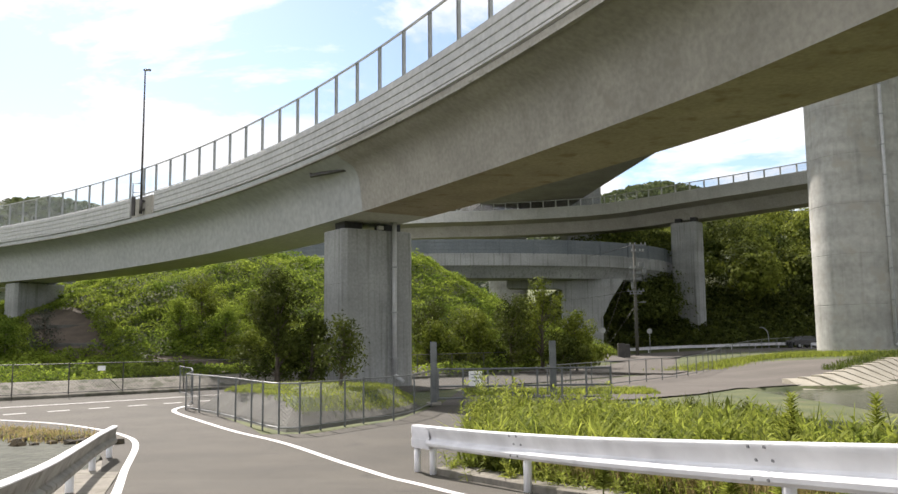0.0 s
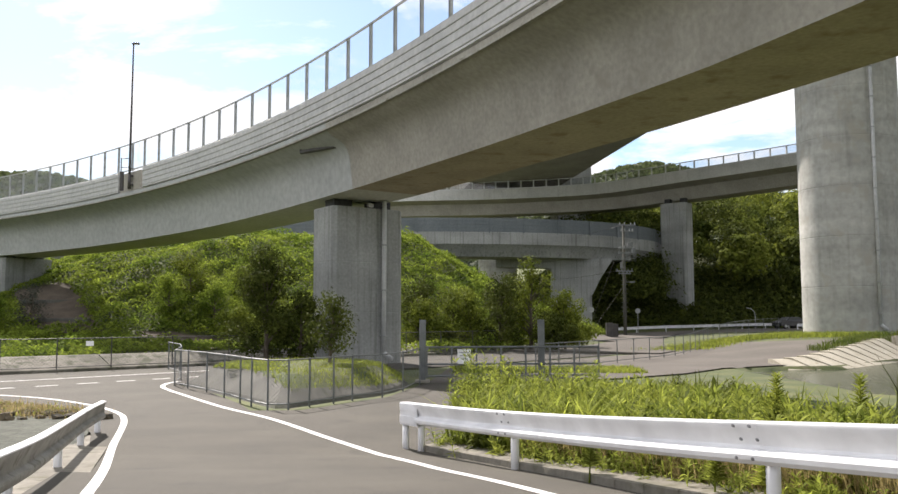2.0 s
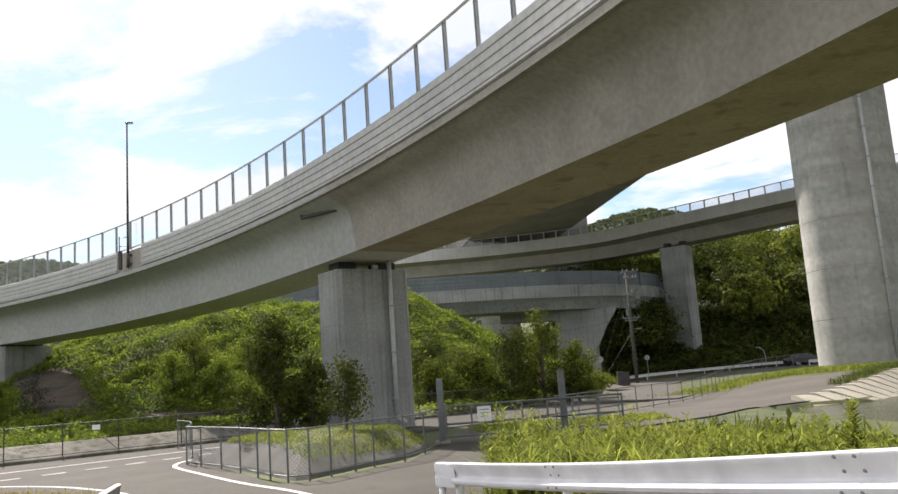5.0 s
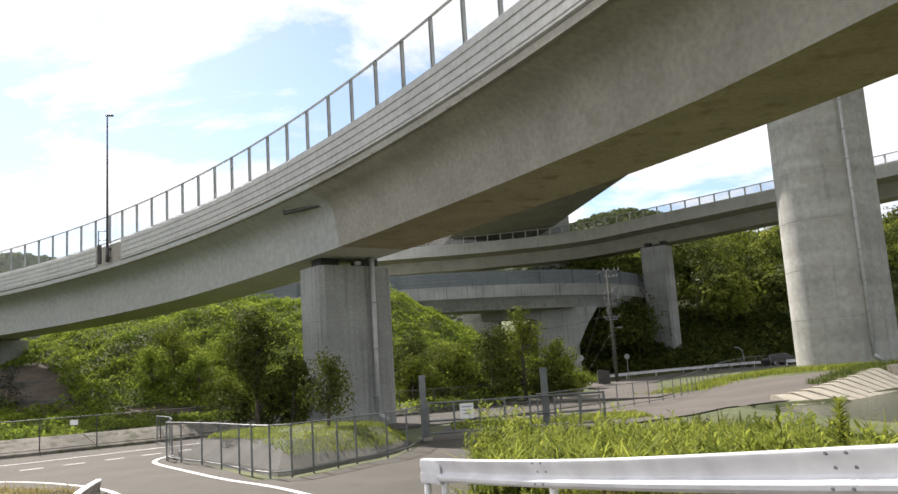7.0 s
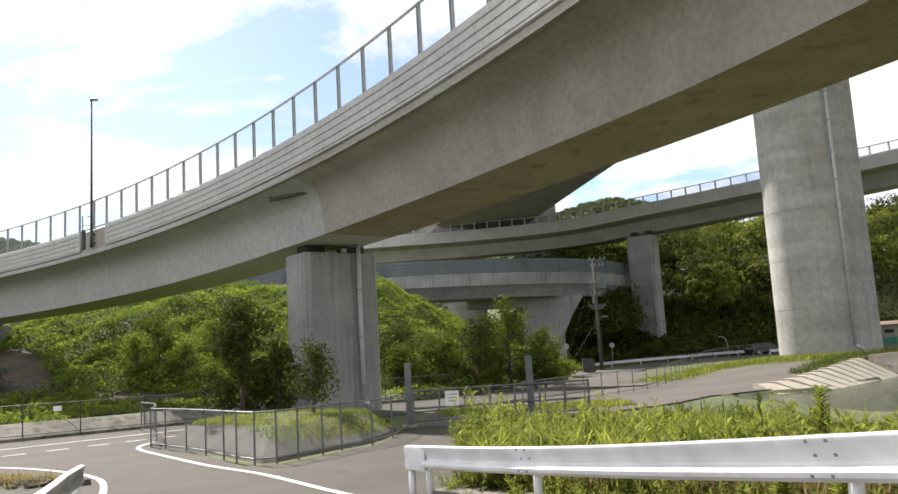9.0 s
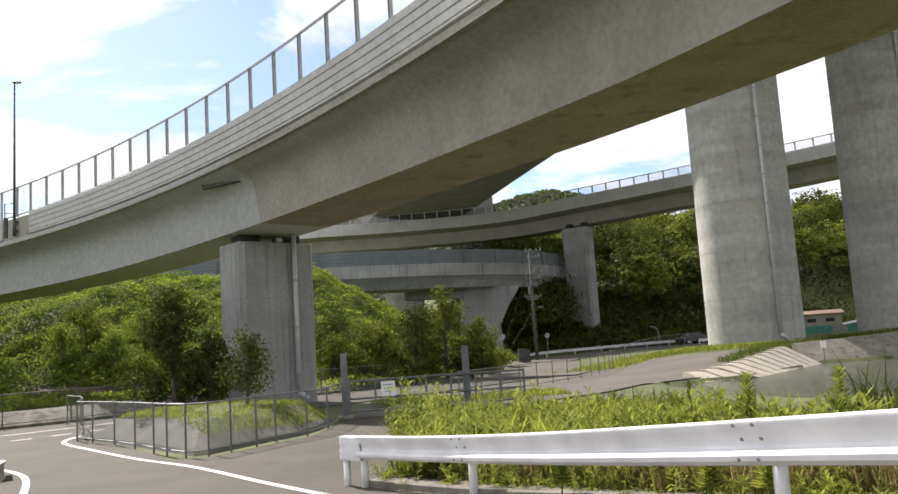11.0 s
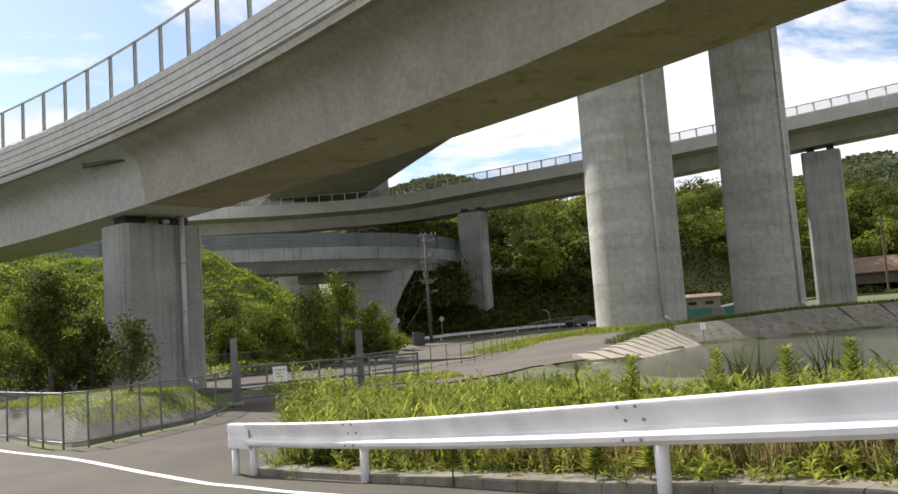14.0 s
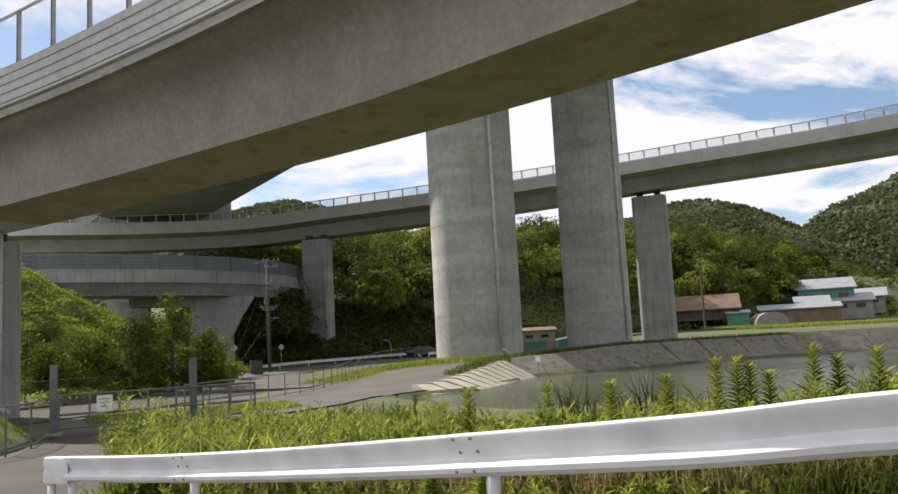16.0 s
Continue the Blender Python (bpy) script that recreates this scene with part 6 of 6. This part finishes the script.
away = np.hypot(co[:, 0] - cx, co[:, 1] - cy) / np.interp(np.arctan2(co[:, 1] - cy, co[:, 0] - cx) % (2 * np.pi),
                                                        sorted(math.atan2(y - cy, x - cx) % (2 * np.pi) for x, y in ring0),
                                                        [d for _, d in sorted((math.atan2(y - cy, x - cx) % (2 * np.pi), math.hypot(x - cx, y - cy)) for x, y in ring0)], period=2 * np.pi)
co[:, 2] += np.clip(0.08 + 0.58 * (0.97 - away) / 0.27, 0.02, 0.66)
turf.data.vertices.foreach_set("co", co.ravel())


def rubble(r, n):
    s_ = r.random(n)
    px_ = np.interp(s_, [0, 0.3, 0.6, 1], [-8.2, -9.6, -11.6, -15.5])
    py_ = np.interp(s_, [0, 0.3, 0.6, 1], [19.0, 20.0, 21.2, 20.6])
    return px_ + r.normal(size=n) * 0.45, py_ + r.normal(size=n) * 0.45


blades(3200, 51, rubble, 0.05, 0.28, 0.008, 0.9, LEAF_DRY, "dry_grass", "straw coloured grass on the gravel strip")
blades(900, 52, rubble, 0.05, 0.22, 0.010, 0.9, LEAF_WEED, "green_tufts", "green tufts between the gravel")
stones = np.random.default_rng(53)
sx_, sy_ = rubble(stones, 90)
lumps_bm = bmesh.new()
for x, y, d in zip(sx_, sy_, stones.uniform(0.06, 0.2, 90)):
    g = bmesh.ops.create_icosphere(lumps_bm, subdivisions=1, radius=d, matrix=Matrix.Translation((x, y - 0.3, 0.02)) @ Matrix.Diagonal((1.3, 1, 0.6, 1)))
    for q in g["verts"]:
        q.co += Vector(stones.normal(size=3) * d * 0.16)
tagged(part("rubble", lumps_bm, DRY), "broken grey-brown stones along the gravel strip", "stones", kind="stuff")


def strip(r, n):
    s = r.random(n)
    px = np.interp(s, [0, 0.3, 0.6, 1], [15.5, 20, 24.5, 27.5])
    py = np.interp(s, [0, 0.3, 0.6, 1], [55, 61, 62, 56])
    return px + r.normal(size=n) * 1.2, py + r.normal(size=n) * 0.8


blades(9000, 35, strip, 0.12, 0.42, 0.02, 0.8, LEAF_WEED, "yard_grass", "grass strip along the edge of the yard")
blades(6000, 46, lambda r, n: (r.uniform(0.6, 8.5, n), 33.5 + r.random(n) * 3.5 + 0.0 * n), 0.06, 0.25, 0.015, 0.8, LEAF_WEED, "yard_grass", "short grass patch behind the gate")
blades(16000, 48, lambda r, n: (r.uniform(104, 158, n), r.uniform(106, 121, n)), 0.3, 0.8, 0.05, 0.7, LEAF_WEED, "field_crop", "bright green crop on the village field")
x = np.r_[rng.uniform(20, 60, 7000)]
y = pond_edge(x) + rng.uniform(3.2, 6, len(x))
blades(7000, 37, lambda r, n: (x, y), 0.1, 0.45, 0.02, 0.7, LEAF_GRASS, "bank_grass", "grass along the top of the pond bank")


def stalk(at, tall, seed):
    """A single tall leafy weed."""
    r = np.random.default_rng(seed)
    t = thing("tall_weed", "single tall weed with whorled yellow-green leaves", "weed", at, 0, "tall weeds by the pond")
    bm = bmesh.new()
    rod(bm, (0, 0, -0.1), (0.03, 0.02, tall), 0.012, 0.006, 6)
    part("stem", bm, LEAF_WEED, t)
    m = int(60 + 60 * tall)
    f_ = np.linspace(0.45, 1.0, m)
    a = np.arange(m) * 2.4
    ln = 0.17 * (1.15 - 0.5 * f_) * r.uniform(0.8, 1.2, m)
    c = np.array([0.03, 0.02, tall]) * f_[:, None]
    out = np.stack([np.cos(a), np.sin(a), 0.3 + 1.0 * (f_ - 0.4)], 1)
    out /= np.linalg.norm(out, axis=1, keepdims=True)
    sd = np.stack([-np.sin(a), np.cos(a), 0 * a], 1) * (ln * 0.17)[:, None]
    mid = c + out * ln[:, None] * 0.45
    fast_quads("foliage", np.stack([c, mid + sd, c + out * ln[:, None] - np.array([0, 0, 0.2]) * ln[:, None], mid - sd], 1), LEAF_WEED, t)


for i, (x, y, top) in enumerate(((5.49, 6.74, 1.80), (5.62, 6.60, 1.81), (5.71, 6.54, 1.75), (5.83, 6.43, 1.67), (6.09, 6.15, 1.89), (6.23, 6.01, 1.79), (6.43, 5.76, 1.84), (5.2, 7.1, 1.66), (4.9, 7.6, 1.62), (4.6, 8.3, 1.6), (4.2, 9.4, 1.55), (6.7, 5.6, 1.8))):
    g = float(height(x, y))
    stalk((x, y, g), top - g, 200 + i)
for i, (x, y) in enumerate(((1.95, 9.55), (2.75, 7.55), (3.0, 7.0))):
    g = float(height(x, y))
    stalk((x + 0.2, y + 0.1, g), 0.42, 300 + i)
